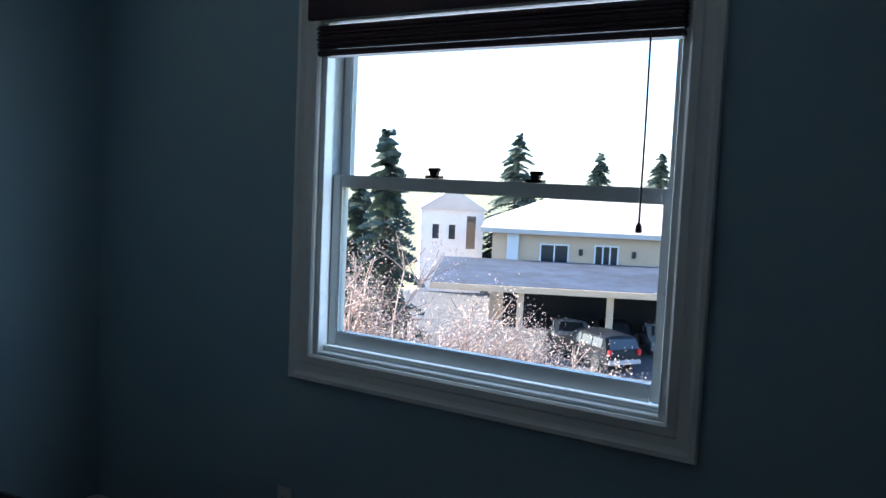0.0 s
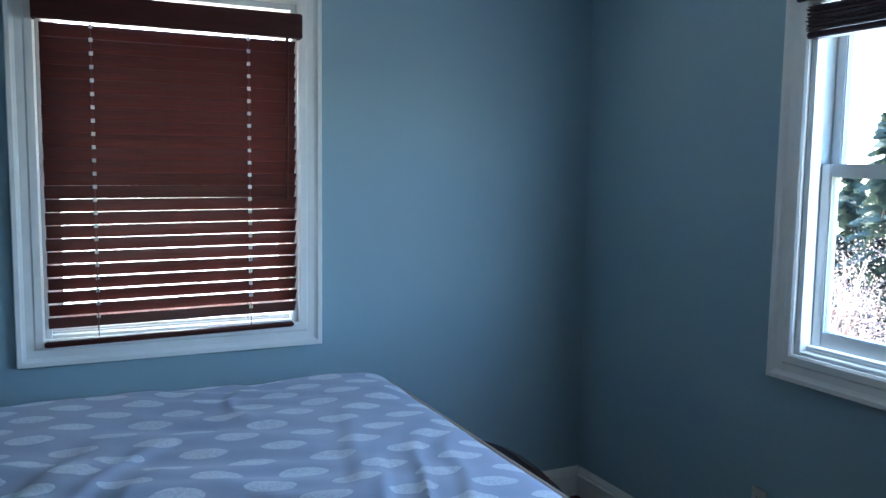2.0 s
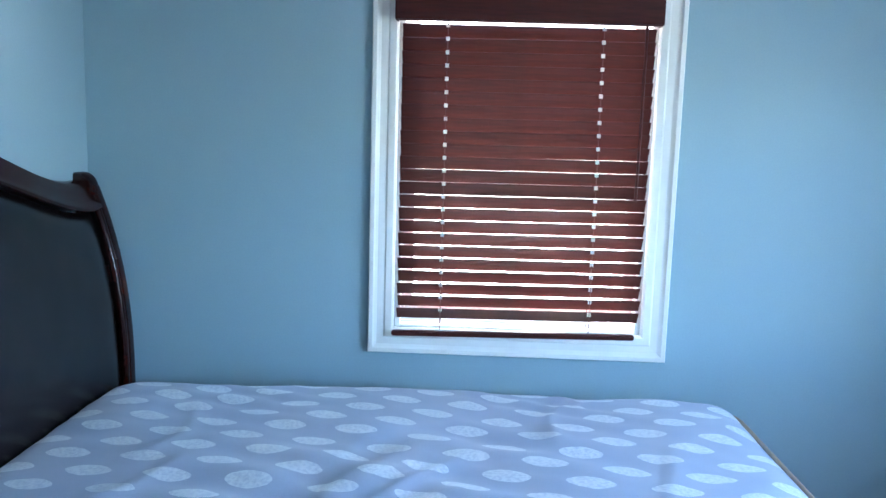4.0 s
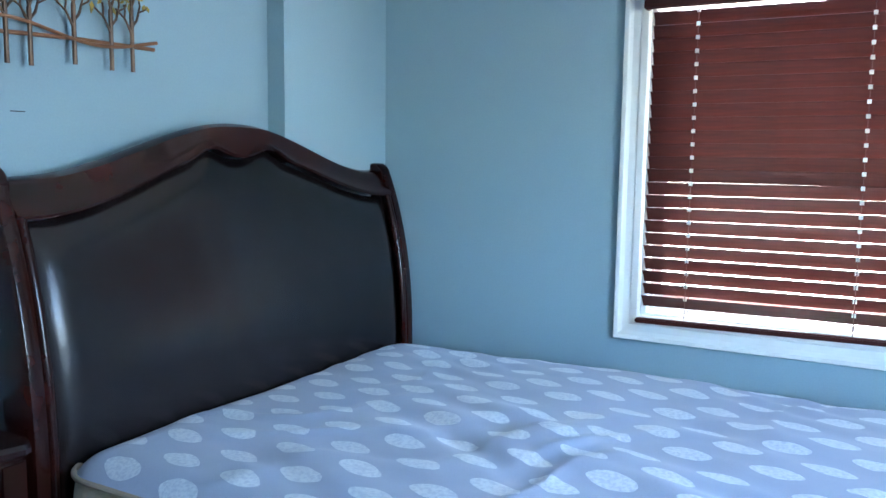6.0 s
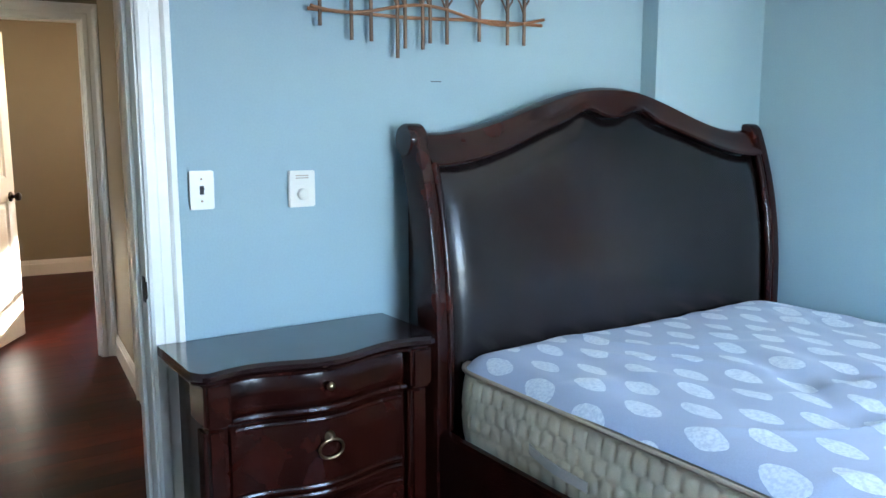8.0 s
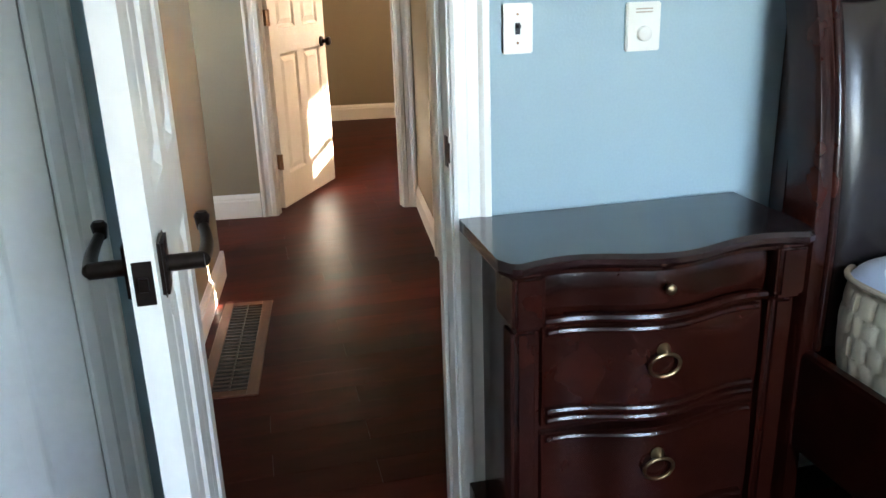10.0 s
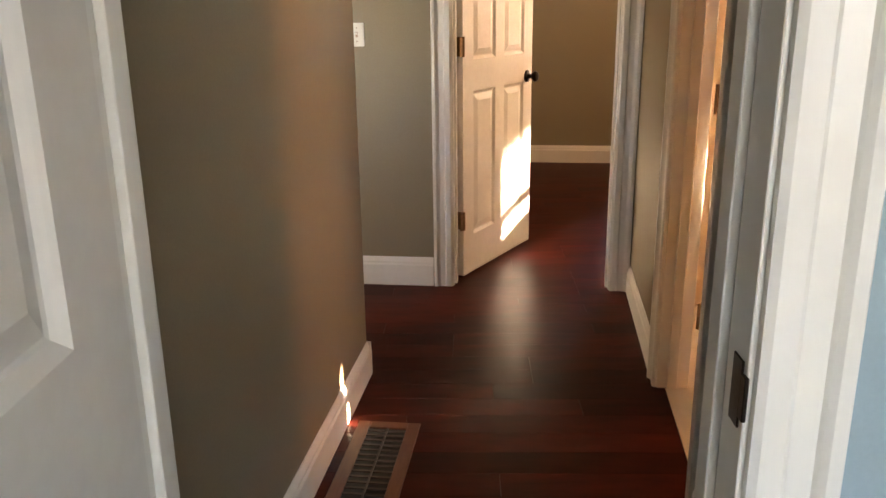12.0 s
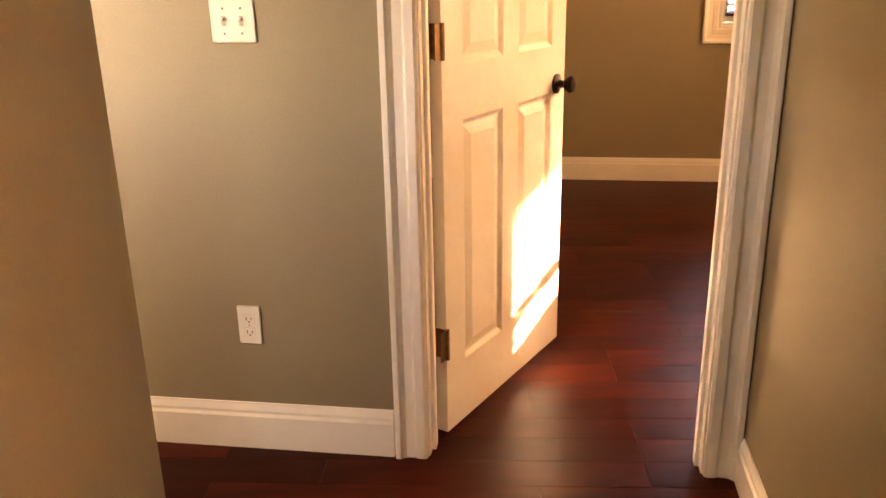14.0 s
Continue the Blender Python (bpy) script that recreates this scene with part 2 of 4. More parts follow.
def part(name, bm, material, parent=None, label="", smooth=False):
    bmesh.ops.recalc_face_normals(bm, faces=bm.faces)
    me = bpy.data.meshes.new(name)
    bm.to_mesh(me)
    bm.free()
    me.materials.append(material)
    if smooth:
        me.shade_smooth()
        me.set_sharp_from_angle(angle=radians(38))
    ob = new(name, me)
    if parent is not None:
        ob.parent = parent
    if label:
        ob["label"] = label
    return ob


def thing(name, label, category, at=(0, 0, 0), group="", kind="", m=None):
    e = new(name)
    e.matrix_world = m if m is not None else pose(*at)
    e.empty_display_size = 0.1
    return tagged(e, label, category, group, kind)


def structure(name, bm, material, label, category):
    return tagged(part(name, bm, material), label, category, kind="structure")


def wall_rows(axis, a, b, u0, u1, z0, z1, holes=()):
    """Boxes of a wall between a and b on its axis, from u0 to u1, with openings (u0, u1, z0, z1)."""
    rows, u = [], u0

    def row(p, q, r, s):
        if q - p > 1e-4 and s - r > 1e-4:
            rows.append((a, b, p, q, r, s) if axis == "x" else (p, q, a, b, r, s))

    for h0, h1, hz0, hz1 in sorted(holes):
        row(u, h0, z0, z1)
        row(h0, h1, z0, hz0)
        row(h0, h1, hz1, z1)
        u = h1
    row(u, u1, z0, z1)
    return rows


# ---------------------------------------------------------------- structure
H = 2.44
XE = 3.36
DOOR = (-3.10, -2.47, -0.2, 2.05)
CLOSET = (-4.0, -3.29, -0.2, 2.05)
WIN_E = (-2.385, -1.165, 0.915, 2.09)
WIN_N = (1.165, 2.035, 0.905, 2.09)
WIN_FAR = (-4.66, -4.1, 1.5, 2.14)
WIN_BATH = (-1.5, -1.1, 1.5, 2.0)
WIN_BATH2 = (-2.62, -2.08, 1.74, 2.1)
WIN_W2 = (-1.49, -0.8, 0.965, 1.95)
BATH = (-2.11, -1.36, -0.2, 2.05)
HALLDOOR = (-2.785, -1.998, -0.2, 2.05)
FARX = -6.5
HX, HN, HS = -3.145, -1.915, -2.986      # end, north and south faces of the hall in its own square
HALL = Matrix.Translation((-3.124, -2.806, 0)) @ pose(0, 0, 0, 0, 0, -5.5) @ Matrix.Translation((3.131, 2.768, 0))      # the hall runs out of square with the bedroom

structure("floor", boxes((-7.1, 3.5, -5.3, 0.14, -0.2, -0.012)), M_JOINT, "dark subfloor under the cherry planks", "floor")
structure("floor_bath", boxes((-2.95, -0.5, HN + 0.03, 0.2, -0.0115, 0.005)), M_TILE, "white tiled bathroom floor", "floor").matrix_world = HALL
structure("ceiling", boxes((-7.1, 3.5, -5.3, 0.14, H, H + 0.15)), M_CEIL, "plain white painted ceiling", "ceiling")
structure("wall_north", boxes(*wall_rows("y", 0, 0.14, -0.06, 3.5, -0.2, H, [WIN_N])), M_BLUE, "blue-grey painted bedroom wall with a window", "wall")
structure("wall_east", boxes(*wall_rows("x", XE, XE + 0.14, -4.44, 0, -0.2, H, [WIN_E])), M_BLUE, "blue-grey painted bedroom wall with a sash window", "wall")
structure("wall_west", boxes(*wall_rows("x", -0.06, 0, -4.3, 0, -0.2, H, [DOOR, CLOSET])), M_BLUE, "blue-grey painted wall behind the bed", "wall")
structure("wall_south", boxes((-0.06, 3.36, -4.44, -4.3, -0.2, H)), M_BLUE, "blue-grey painted bedroom wall", "wall")
structure("wall_chase", boxes((0, 0.075, -0.633, 0, -0.01, H)), M_BLUE, "blue-grey painted shallow wall projection in the corner", "wall")
structure("wall_hall_east", boxes(*wall_rows("x", -0.12, -0.06, -3.7, -1.89, -0.2, H, [DOOR])), M_TAN, "olive-tan painted hall wall", "wall")
structure("wall_hall_south", boxes((-2.10, -0.13, HS - 0.14, HS, -0.2, H)), M_TAN, "olive-tan painted hall wall", "wall").matrix_world = HALL
# unseen opening added for the side passage's fill lamp
WIN_L = (-4.75, -4.05, 1.0, 2.0)
structure("wall_landing_east", boxes(*wall_rows("x", -2.10, -1.96, -5.08, HS - 0.14, -0.2, H, [WIN_L])), M_TAN, "olive-tan painted wall of the side passage", "wall").matrix_world = HALL
structure("wall_landing_south", boxes((-3.6, -2.1, -5.3, -5.18, -0.2, H)), M_TAN, "olive-tan painted wall of the side passage", "wall")
structure("wall_hall_west", boxes(*wall_rows("x", HX - 0.12, HX, -5.16, 0, -0.2, H, [HALLDOOR])), M_TAN, "olive-grey painted hall end wall", "wall").matrix_world = HALL
structure("wall_hall_north", boxes(*wall_rows("y", HN, HN + 0.11, HX, -0.2, -0.2, H, [BATH])), M_TAN, "olive-tan painted hall wall", "wall").matrix_world = HALL
structure("wall_bath_west", boxes((-3.12, -2.86, -1.8, 0, -0.2, H)), M_BATH, "cream painted bathroom wall", "wall")
structure("wall_bath_east", boxes((-0.25, -0.12, -1.89, 0, -0.2, H)), M_BATH, "cream painted bathroom wall", "wall")
structure("wall_bath_north", boxes(*wall_rows("y", 0, 0.14, -3.12, -0.06, -0.2, H, [WIN_BATH2, WIN_BATH])), M_BATH, "cream painted bathroom wall with a window", "wall")
structure("wall_far_west", boxes(*wall_rows("x", FARX - 0.12, FARX, -5.5, 0.3, -0.2, H, [WIN_W2])), M_TAN, "olive painted far bedroom wall with a window", "wall").matrix_world = HALL
structure("wall_far_north", boxes(*wall_rows("y", 0, 0.14, -7.1, -3.12, -0.2, H, [WIN_FAR])), M_TAN, "olive painted far bedroom wall with a window", "wall")
structure("wall_far_south", boxes((-7.1, -3.4, -5.3, -5.18, -0.2, H)), M_TAN, "olive painted far bedroom wall", "wall")


def baseboard(name, a, b, face, h=0.135, m=None):
    """A moulded skirting along the floor from a to b; face points into the room."""
    a, b, f = Vector((*a, 0)), Vector((*b, 0)), Vector((*face, 0))
    prof = [(0, 0), (0.016, 0), (0.016, h * 0.72), (0.011, h * 0.78), (0.011, h * 0.84), (0.005, h * 0.95), (0.003, h), (0, h)]
    bm = loft(bmesh.new(), [[p + f * d + Vector((0, 0, z)) for d, z in prof] for p in (a, b)])
    ob = structure(name, bm, M_TRIM, "white painted moulded baseboard", "baseboard")
    if m is not None:
        ob.matrix_world = m


baseboard("baseboard", (0.075, 0), (XE, 0), (0, -1))
baseboard("baseboard", (XE, -0.016), (XE, -4.3), (-1, 0))
baseboard("baseboard", (0, -2.38), (0, -0.633), (1, 0))
baseboard("baseboard", (0, -4.3), (0, -4.11), (1, 0))
baseboard("baseboard", (-0.2, HS), (-2.10, HS), (0, 1), m=HALL)
baseboard("baseboard", (-2.10, HS + 0.016), (-2.10, -5.1), (-1, 0), m=HALL)
baseboard("baseboard", (HX, -5.1), (HX, HALLDOOR[0] - 0.085), (1, 0), 0.145, m=HALL)
baseboard("baseboard", (HX + 0.024, HN), (BATH[0] - 0.085, HN), (0, -1), m=HALL)
baseboard("baseboard", (BATH[1] + 0.085, HN), (-0.2, HN), (0, -1), m=HALL)
baseboard("baseboard", (FARX, -5.3), (FARX, 0.2), (1, 0), 0.15, m=HALL)
baseboard("baseboard", (HX - 0.12, -5.1), (HX - 0.12, HALLDOOR[0] - 0.085), (-1, 0), m=HALL)


def casing(name, axis, face, out, u0, u1, z0, z1, w=0.09, sill=False, m=None):
    """Moulded casing round an opening on the wall face at `face`; out is +1 or -1 along the axis. A door's has no foot."""
    prof = [(0.0, 0.0), (0.0, 0.011), (0.008, 0.016), (0.03, 0.016), (0.036, 0.011), (0.06, 0.013), (w - 0.022, 0.018), (w - 0.016, 0.024), (w - 0.003, 0.024), (w, 0.02), (w, 0.0)]
    bm = bmesh.new()

    def at(u, z, d):
        return Vector((face + out * d, u, z)) if axis == "x" else Vector((u, face + out * d, z))

    if sill:
        corners = [(u0, z0, -1, -1), (u1, z0, 1, -1), (u1, z1, 1, 1), (u0, z1, -1, 1), (u0, z0, -1, -1)]
    else:
        corners = [(u0, z0, -1, 0), (u0, z1, -1, 1), (u1, z1, 1, 1), (u1, z0, 1, 0)]
    rings = [[bm.verts.new(at(u + su * o, z + sz * o, d)) for o, d in prof] for u, z, su, sz in corners]
    n = len(prof)
    for a, b in zip(rings, rings[1:]):
        for k in range(n):
            bm.faces.new((a[k], a[(k + 1) % n], b[(k + 1) % n], b[k]))
    if not sill:
        bm.faces.new(rings[0])
        bm.faces.new(rings[-1])
    else:
        bmesh.ops.remove_doubles(bm, verts=bm.verts, dist=1e-5)
    ob = structure(name, bm, M_TRIM, "white painted moulded casing round the opening", "trim")
    if m is not None:
        ob.matrix_world = m


casing("trim", "x", XE, -1, WIN_E[0], WIN_E[1], WIN_E[2], WIN_E[3], sill=True)
casing("trim", "y", 0, -1, WIN_N[0], WIN_N[1], WIN_N[2], WIN_N[3], sill=True)
casing("trim", "x", 0, 1, DOOR[0] + 0.012, DOOR[1] - 0.012, 0, DOOR[3] - 0.012, w=0.085)
casing("trim", "x", 0, 1, CLOSET[0] + 0.012, CLOSET[1] - 0.012, 0, 2.038, w=0.085)
casing("trim", "x", -0.12, -1, DOOR[0] + 0.012, DOOR[1] - 0.012, 0, DOOR[3] - 0.012, w=0.05)
casing("trim", "x", HX, 1, HALLDOOR[0] + 0.012, HALLDOOR[1] - 0.012, 0, 2.04, w=0.092, m=HALL)
casing("trim", "x", HX - 0.12, -1, HALLDOOR[0] + 0.012, HALLDOOR[1] - 0.012, 0, 2.04, w=0.09, m=HALL)
casing("trim", "y", HN, -1, BATH[0] + 0.012, BATH[1] - 0.012, 0, 2.04, w=0.092, m=HALL)
casing("trim", "x", FARX, 1, WIN_W2[0], WIN_W2[1], WIN_W2[2], WIN_W2[3], sill=True, m=HALL)


def jamb(name, axis, a, b, u0, u1, z1, stop, m=None):
    """Lining of a doorway through a wall from a to b, with a stop bead."""
    t = 0.018
    rows = [(a, b, u0, u0 + t, 0, z1), (a, b, u1 - t, u1, 0, z1), (a, b, u0 + t, u1 - t, z1 - t, z1),
            (stop, stop + 0.035, u0 + t, u0 + t + 0.011, 0, z1 - t), (stop, stop + 0.035, u1 - t - 0.011, u1 - t, 0, z1 - t)]
    if axis == "y":
        rows = [(r[2], r[3], r[0], r[1], r[4], r[5]) for r in rows]
    ob = structure(name, boxes(*rows, bevel=0.0015, seg=1), M_TRIM, "white painted door lining with a stop bead", "trim")
    if m is not None:
        ob.matrix_world = m


jamb("trim", "x", -0.121, 0.001, DOOR[0], DOOR[1], DOOR[3], -0.09)
jamb("trim", "x", -0.061, 0.001, CLOSET[0], CLOSET[1], CLOSET[3], -0.058)
jamb("trim", "x", HX - 0.121, HX + 0.001, HALLDOOR[0], HALLDOOR[1], HALLDOOR[3], HX - 0.07, m=HALL)
jamb("trim", "y", HN - 0.001, HN + 0.111, BATH[0], BATH[1], BATH[3], HN + 0.035, m=HALL)


# ---------------------------------------------------------------- windows
def sash_window(name, label, axis, wall, out, u0, u1, z0, z1, rail, locks=True):
    """A double-hung window in its opening; out is the way outdoors along the axis."""
    e = thing(name, label, "window", kind="structure")

    def bx(d0, d1, a, b, c, d):
        d0, d1 = wall + out * d0, wall + out * d1
        return (min(d0, d1), max(d0, d1), a, b, c, d) if axis == "x" else (a, b, min(d0, d1), max(d0, d1), c, d)

    f = 0.022
    part("window_frame", boxes(bx(0.001, 0.139, u0, u0 + f, z0, z1), bx(0.001, 0.139, u1 - f, u1, z0, z1), bx(0.001, 0.139, u0 + f, u1 - f, z1 - f, z1),
                               bx(0.03, 0.139, u0 + f, u1 - f, z0, z0 + 0.02), bx(0.045, 0.055, u0 + f, u0 + f + 0.012, z0, z1), bevel=0.002, seg=1), M_VINYL, e)
    part("window_sill", boxes(bx(0.001, 0.03, u0 + f, u1 - f, z0 + 0.001, z0 + 0.012), bx(0.03, 0.05, u0 + f, u1 - f, z0 + 0.02, z0 + 0.03), bevel=0.002, seg=1), M_VINYL, e)
    s = 0.038
    for nm, d0, a, b, lo, hi in (("lower_sash", 0.05, u0 + f, u1 - f, z0 + 0.03, rail + 0.022), ("upper_sash", 0.088, u0 + f, u1 - f, rail - 0.022, z1 - f)):
        d1 = d0 + 0.034
        bot = 0.05 if nm == "lower_sash" else 0.04
        sash = part(nm, boxes(bx(d0, d1, a, a + s, lo, hi), bx(d0, d1, b - s, b, lo, hi), bx(d0, d1, a + s, b - s, lo, lo + bot), bx(d0, d1, a + s, b - s, hi - 0.04, hi), bevel=0.004, seg=2), M_VINYL, e)
        pane = part("pane", boxes(bx(d0 + 0.015, d0 + 0.019, a + s, b - s, lo + bot, hi - 0.04)), M_GLASS, sash, "clear glass pane")
        pane.visible_shadow = False
    if locks:
        for k in (0.345, 0.635):
            u = u1 + (u0 - u1) * k
            bm = boxes(bx(0.05, 0.082, u - 0.028, u + 0.028, rail + 0.0225, rail + 0.032), bx(0.056, 0.076, u - 0.014, u + 0.014, rail + 0.032, rail + 0.05), bx(0.044, 0.06, u - 0.03, u + 0.012, rail + 0.044, rail + 0.056), bevel=0.003)
            part("sash_lock", bm, M_BRONZE, e, "dark bronze sash lock")
    return e


sash_window("window_1", "white vinyl double-hung window with bronze sash locks", "x", XE, 1, *WIN_E, 1.508)
sash_window("window_2", "white double-hung window behind the closed blind", "y", 0, 1, *WIN_N, 1.43, locks=False)
sash_window("window_3", "white window of the far bedroom with a dark blind", "x", FARX, -1, *WIN_W2, 1.45, locks=False).matrix_world = HALL
sash_window("window_4", "white window high in the far bedroom wall", "y", 0, 1, *WIN_FAR, 1.7, locks=False)
# unseen window, added only to hold the bathroom's orange fill lamp
sash_window("window_5", "unseen white bathroom window added round the warm fill lamp", "y", 0, 1, *WIN_BATH, 1.75, locks=False)
sash_window("window_7", "second unseen white bathroom window added round the warm fill lamp", "y", 0, 1, *WIN_BATH2, 1.92, locks=False)
sash_window("window_6", "unseen white window added to the side passage for fill light", "x", -2.10, 1, *WIN_L, 1.5, locks=False).matrix_world = HALL


def slat_mesh(name, length, width, material):
    """One bowed wooden slat along x."""
    sec = []
    for x in (-length / 2, length / 2):
        ring = [Vector((x, w * width / 2, 0.0016 + 0.002 * (1 - w * w))) for w in (-1, -0.5, 0, 0.5, 1)]
        ring += [Vector((x, w * width / 2, -0.0014 + 0.002 * (1 - w * w))) for w in (1, 0.5, 0, -0.5, -1)]
        sec.append(ring)
    bm = loft(bmesh.new(), sec)
    bmesh.ops.recalc_face_normals(bm, faces=bm.faces)
    me = bpy.data.meshes.new(name)
    bm.to_mesh(me)
    bm.free()
    me.materials.append(material)
    return me


def closed_blind():
    y = -0.03
    e = thing("window_blind", "lowered mahogany wooden slat blind with open lower slats", "blind", (1.6, y, 0))
    part("valance", boxes((-0.445, 0.437, -0.046, -0.028, 1.957, 2.045), (-0.445, -0.43, -0.028, 0.004, 1.957, 2.045), (0.422, 0.437, -0.028, 0.004, 1.957, 2.045), bevel=0.004), M_BLIND, e, "dark mahogany valance board")
    part("headrail", boxes((-0.42, 0.42, -0.012, 0.04, 1.965, 2.03)), M_PLATE, e)
    me = slat_mesh("slat", 0.846, 0.05, M_BLIND)
    n = 23
    for i in range(n):
        k = i / (n - 1)
        z = 1.93 - k * (1.93 - 0.965)
        s = new("slat", me)
        s.parent = e
        # all tipped with the room edge up, and a little askew
        tilt = -63 + 9 * k
        wob = math.sin(i * 12.9) * 0.8
        s.matrix_basis = pose(0.002 * math.sin(i * 3.1), 0.014, z, tilt + wob, 0.1 * math.sin(i * 5.3) - 0.6 * k, 0)
    part("bottom_rail", boxes((-0.423, 0.423, -0.013, 0.013, 0.915, 0.933), bevel=0.004), M_BLIND, e).matrix_basis = pose(-0.002, -0.012, -0.024, 0, -0.9, 0)
    for x in (-0.27, 0.247):
        bm = bmesh.new()
        tube(bm, [(x, -0.014, 1.97), (x, -0.014, 1.4), (x, -0.018, 0.912)], 0.0016, 5)
        tube(bm, [(x, 0.04, 1.97), (x, 0.04, 0.925)], 0.0016, 5)
        cord = part("ladder_cord", bm, M_CORD, e, "thin brown ladder cord")
        # pale squares drawn for the daylight that shows through the cord holes
        for i in range(n):
            z = 1.93 - i / (n - 1) * (1.93 - 0.965)
            part("hole_light", boxes((x - 0.006, x + 0.006, -0.017, -0.0135, z + 0.011, z + 0.024)), M_PLATE, cord)
    part("tilt_wand", tube(bmesh.new(), [(0.385, -0.024, 1.96), (0.383, -0.026, 1.62), (0.38, -0.026, 1.38)], 0.005, 8), M_BLIND, e)


def raised_blind():
    e = thing("window_blind", "raised dark wooden blind stacked under its valance", "blind", (XE, -1.77, 0))
    part("valance", boxes((-0.045, -0.028, -0.625, 0.637, 2.03, 2.11), bevel=0.004), M_BLINDK, e)
    part("headrail", boxes((-0.02, 0.03, -0.6, 0.6, 2.025, 2.088)), M_PLATE, e)
    me = slat_mesh("slat", 1.205, 0.05, M_BLINDK)
    for i in range(20):
        s = new("slat", me)
        s.parent = e
        s.matrix_basis = pose(0.003 * math.sin(i * 7.7) - 0.005, 0.004 * math.sin(i * 4.1), 1.938 + i * 0.0039, 2 * math.sin(i * 2.2), 0, 90)
    part("bottom_rail", boxes((-0.03, 0.02, -0.603, 0.603, 1.915, 1.934), bevel=0.004), M_BLINDK, e)
    bm = tube(bmesh.new(), [(-0.035, -0.52, 1.93), (-0.036, -0.522, 1.7), (-0.035, -0.521, 1.44)], 0.003, 6)
    lathe(bm, [(0.002, 0.03), (0.008, 0.02), (0.009, 0.002), (0.004, 0)], at=Vector((-0.035, -0.521, 1.41)), sides=10)
    part("pull_cord", bm, M_BLINDK, e, "dark pull cord with a wooden tassel", smooth=True)


def far_blind():
    e = thing("window_blind", "half-raised dark slat blind in the far bedroom", "blind", m=HALL @ pose(FARX, sum(WIN_W2[:2]) / 2, 0))
    me = slat_mesh("slat", 0.6, 0.05, M_BLINDK)
    for i in range(20):
        s = new("slat", me)
        s.parent = e
        s.matrix_basis = pose(-0.03, 0, 1.06 + i * 0.046, 25, 0, 90)
    part("bottom_rail", boxes((-0.05, -0.01, -0.3, 0.3, 1.035, 1.052)), M_BLINDK, e)


def sun_softening_slats():
    """Unseen level slats, added to break the low sun into soft light on the hall door."""
    e = thing("window_blind", "unseen dark level slats added in window to soften the sun", "blind", (sum(WIN_FAR[:2]) / 2, 0, 0))
    me = slat_mesh("slat", WIN_FAR[1] - WIN_FAR[0] - 0.03, 0.05, M_BLINDK)
    z = WIN_FAR[2] + 0.04
    while z < WIN_FAR[3] - 0.04:
        q = new("slat", me)
        q.parent = e
        q.matrix_basis = pose(0, 0.012, z, 0, 0, 0)
        z += 0.046
    part("headrail", boxes((-0.26, 0.26, -0.012, 0.03, WIN_FAR[3] - 0.05, WIN_FAR[3] - 0.022)), M_BLINDK, e)


sun_softening_slats()
closed_blind()
raised_blind()
far_blind()


# ---------------------------------------------------------------- doors
def panel_door(e, width, height=2.02, t=0.035):
    """A six-panel leaf in the x-z plane from the hinge at 0 to width, with sunk panels on both faces."""
    st, mu = 0.105, 0.1
    zs = [(0.2, 0.925), (1.075, 1.55), (1.65, 1.88)]
    xs = [(st, (width - mu) / 2), ((width + mu) / 2, width - st)]
    rows = [(0, st, 0, height), (width - st, width, 0, height), *[((width - mu) / 2, (width + mu) / 2, c, d) for c, d in zs]]
    for lo, hi in ((0, zs[0][0]), (zs[0][1], zs[1][0]), (zs[1][1], zs[2][0]), (zs[2][1], height)):
        rows.append((st, width - st, lo, hi))
    leaf = part("leaf", boxes(*[(a, b, -t / 2, t / 2, c, d) for a, b, c, d in rows]), M_DOOR, e)
    for a, b in xs:
        for c, d in zs:
            bm = bmesh.new()
            for s in (-1, 1):
                rings = []
                for o, y in ((0, t / 2), (0.006, t / 2 - 0.004), (0.014, t / 2 - 0.010), (0.02, t / 2 - 0.011), (0.05, t / 2 - 0.003)):
                    rings.append([bm.verts.new((x, s * y, z)) for x, z in ((a + o, c + o), (b - o, c + o), (b - o, d - o), (a + o, d - o))])
                for p, q in zip(rings, rings[1:]):
                    for k in range(4):
                        bm.faces.new((p[k], p[(k + 1) % 4], q[(k + 1) % 4], q[k]))
                bm.faces.new(rings[-1])
            part("panel", bm, M_DOOR, leaf)
    return leaf


def hinge(e, z):
    bm = boxes((-0.006, 0.032, -0.0205, -0.0178, z - 0.045, z + 0.045), (-0.03, -0.004, -0.0205, -0.0178, z - 0.045, z + 0.045))
    tube(bm, [(-0.004, -0.023, z - 0.047), (-0.004, -0.023, z + 0.047)], 0.006, 8)
    part("hinge", bm, M_HINGE, e, "brass butt hinge")


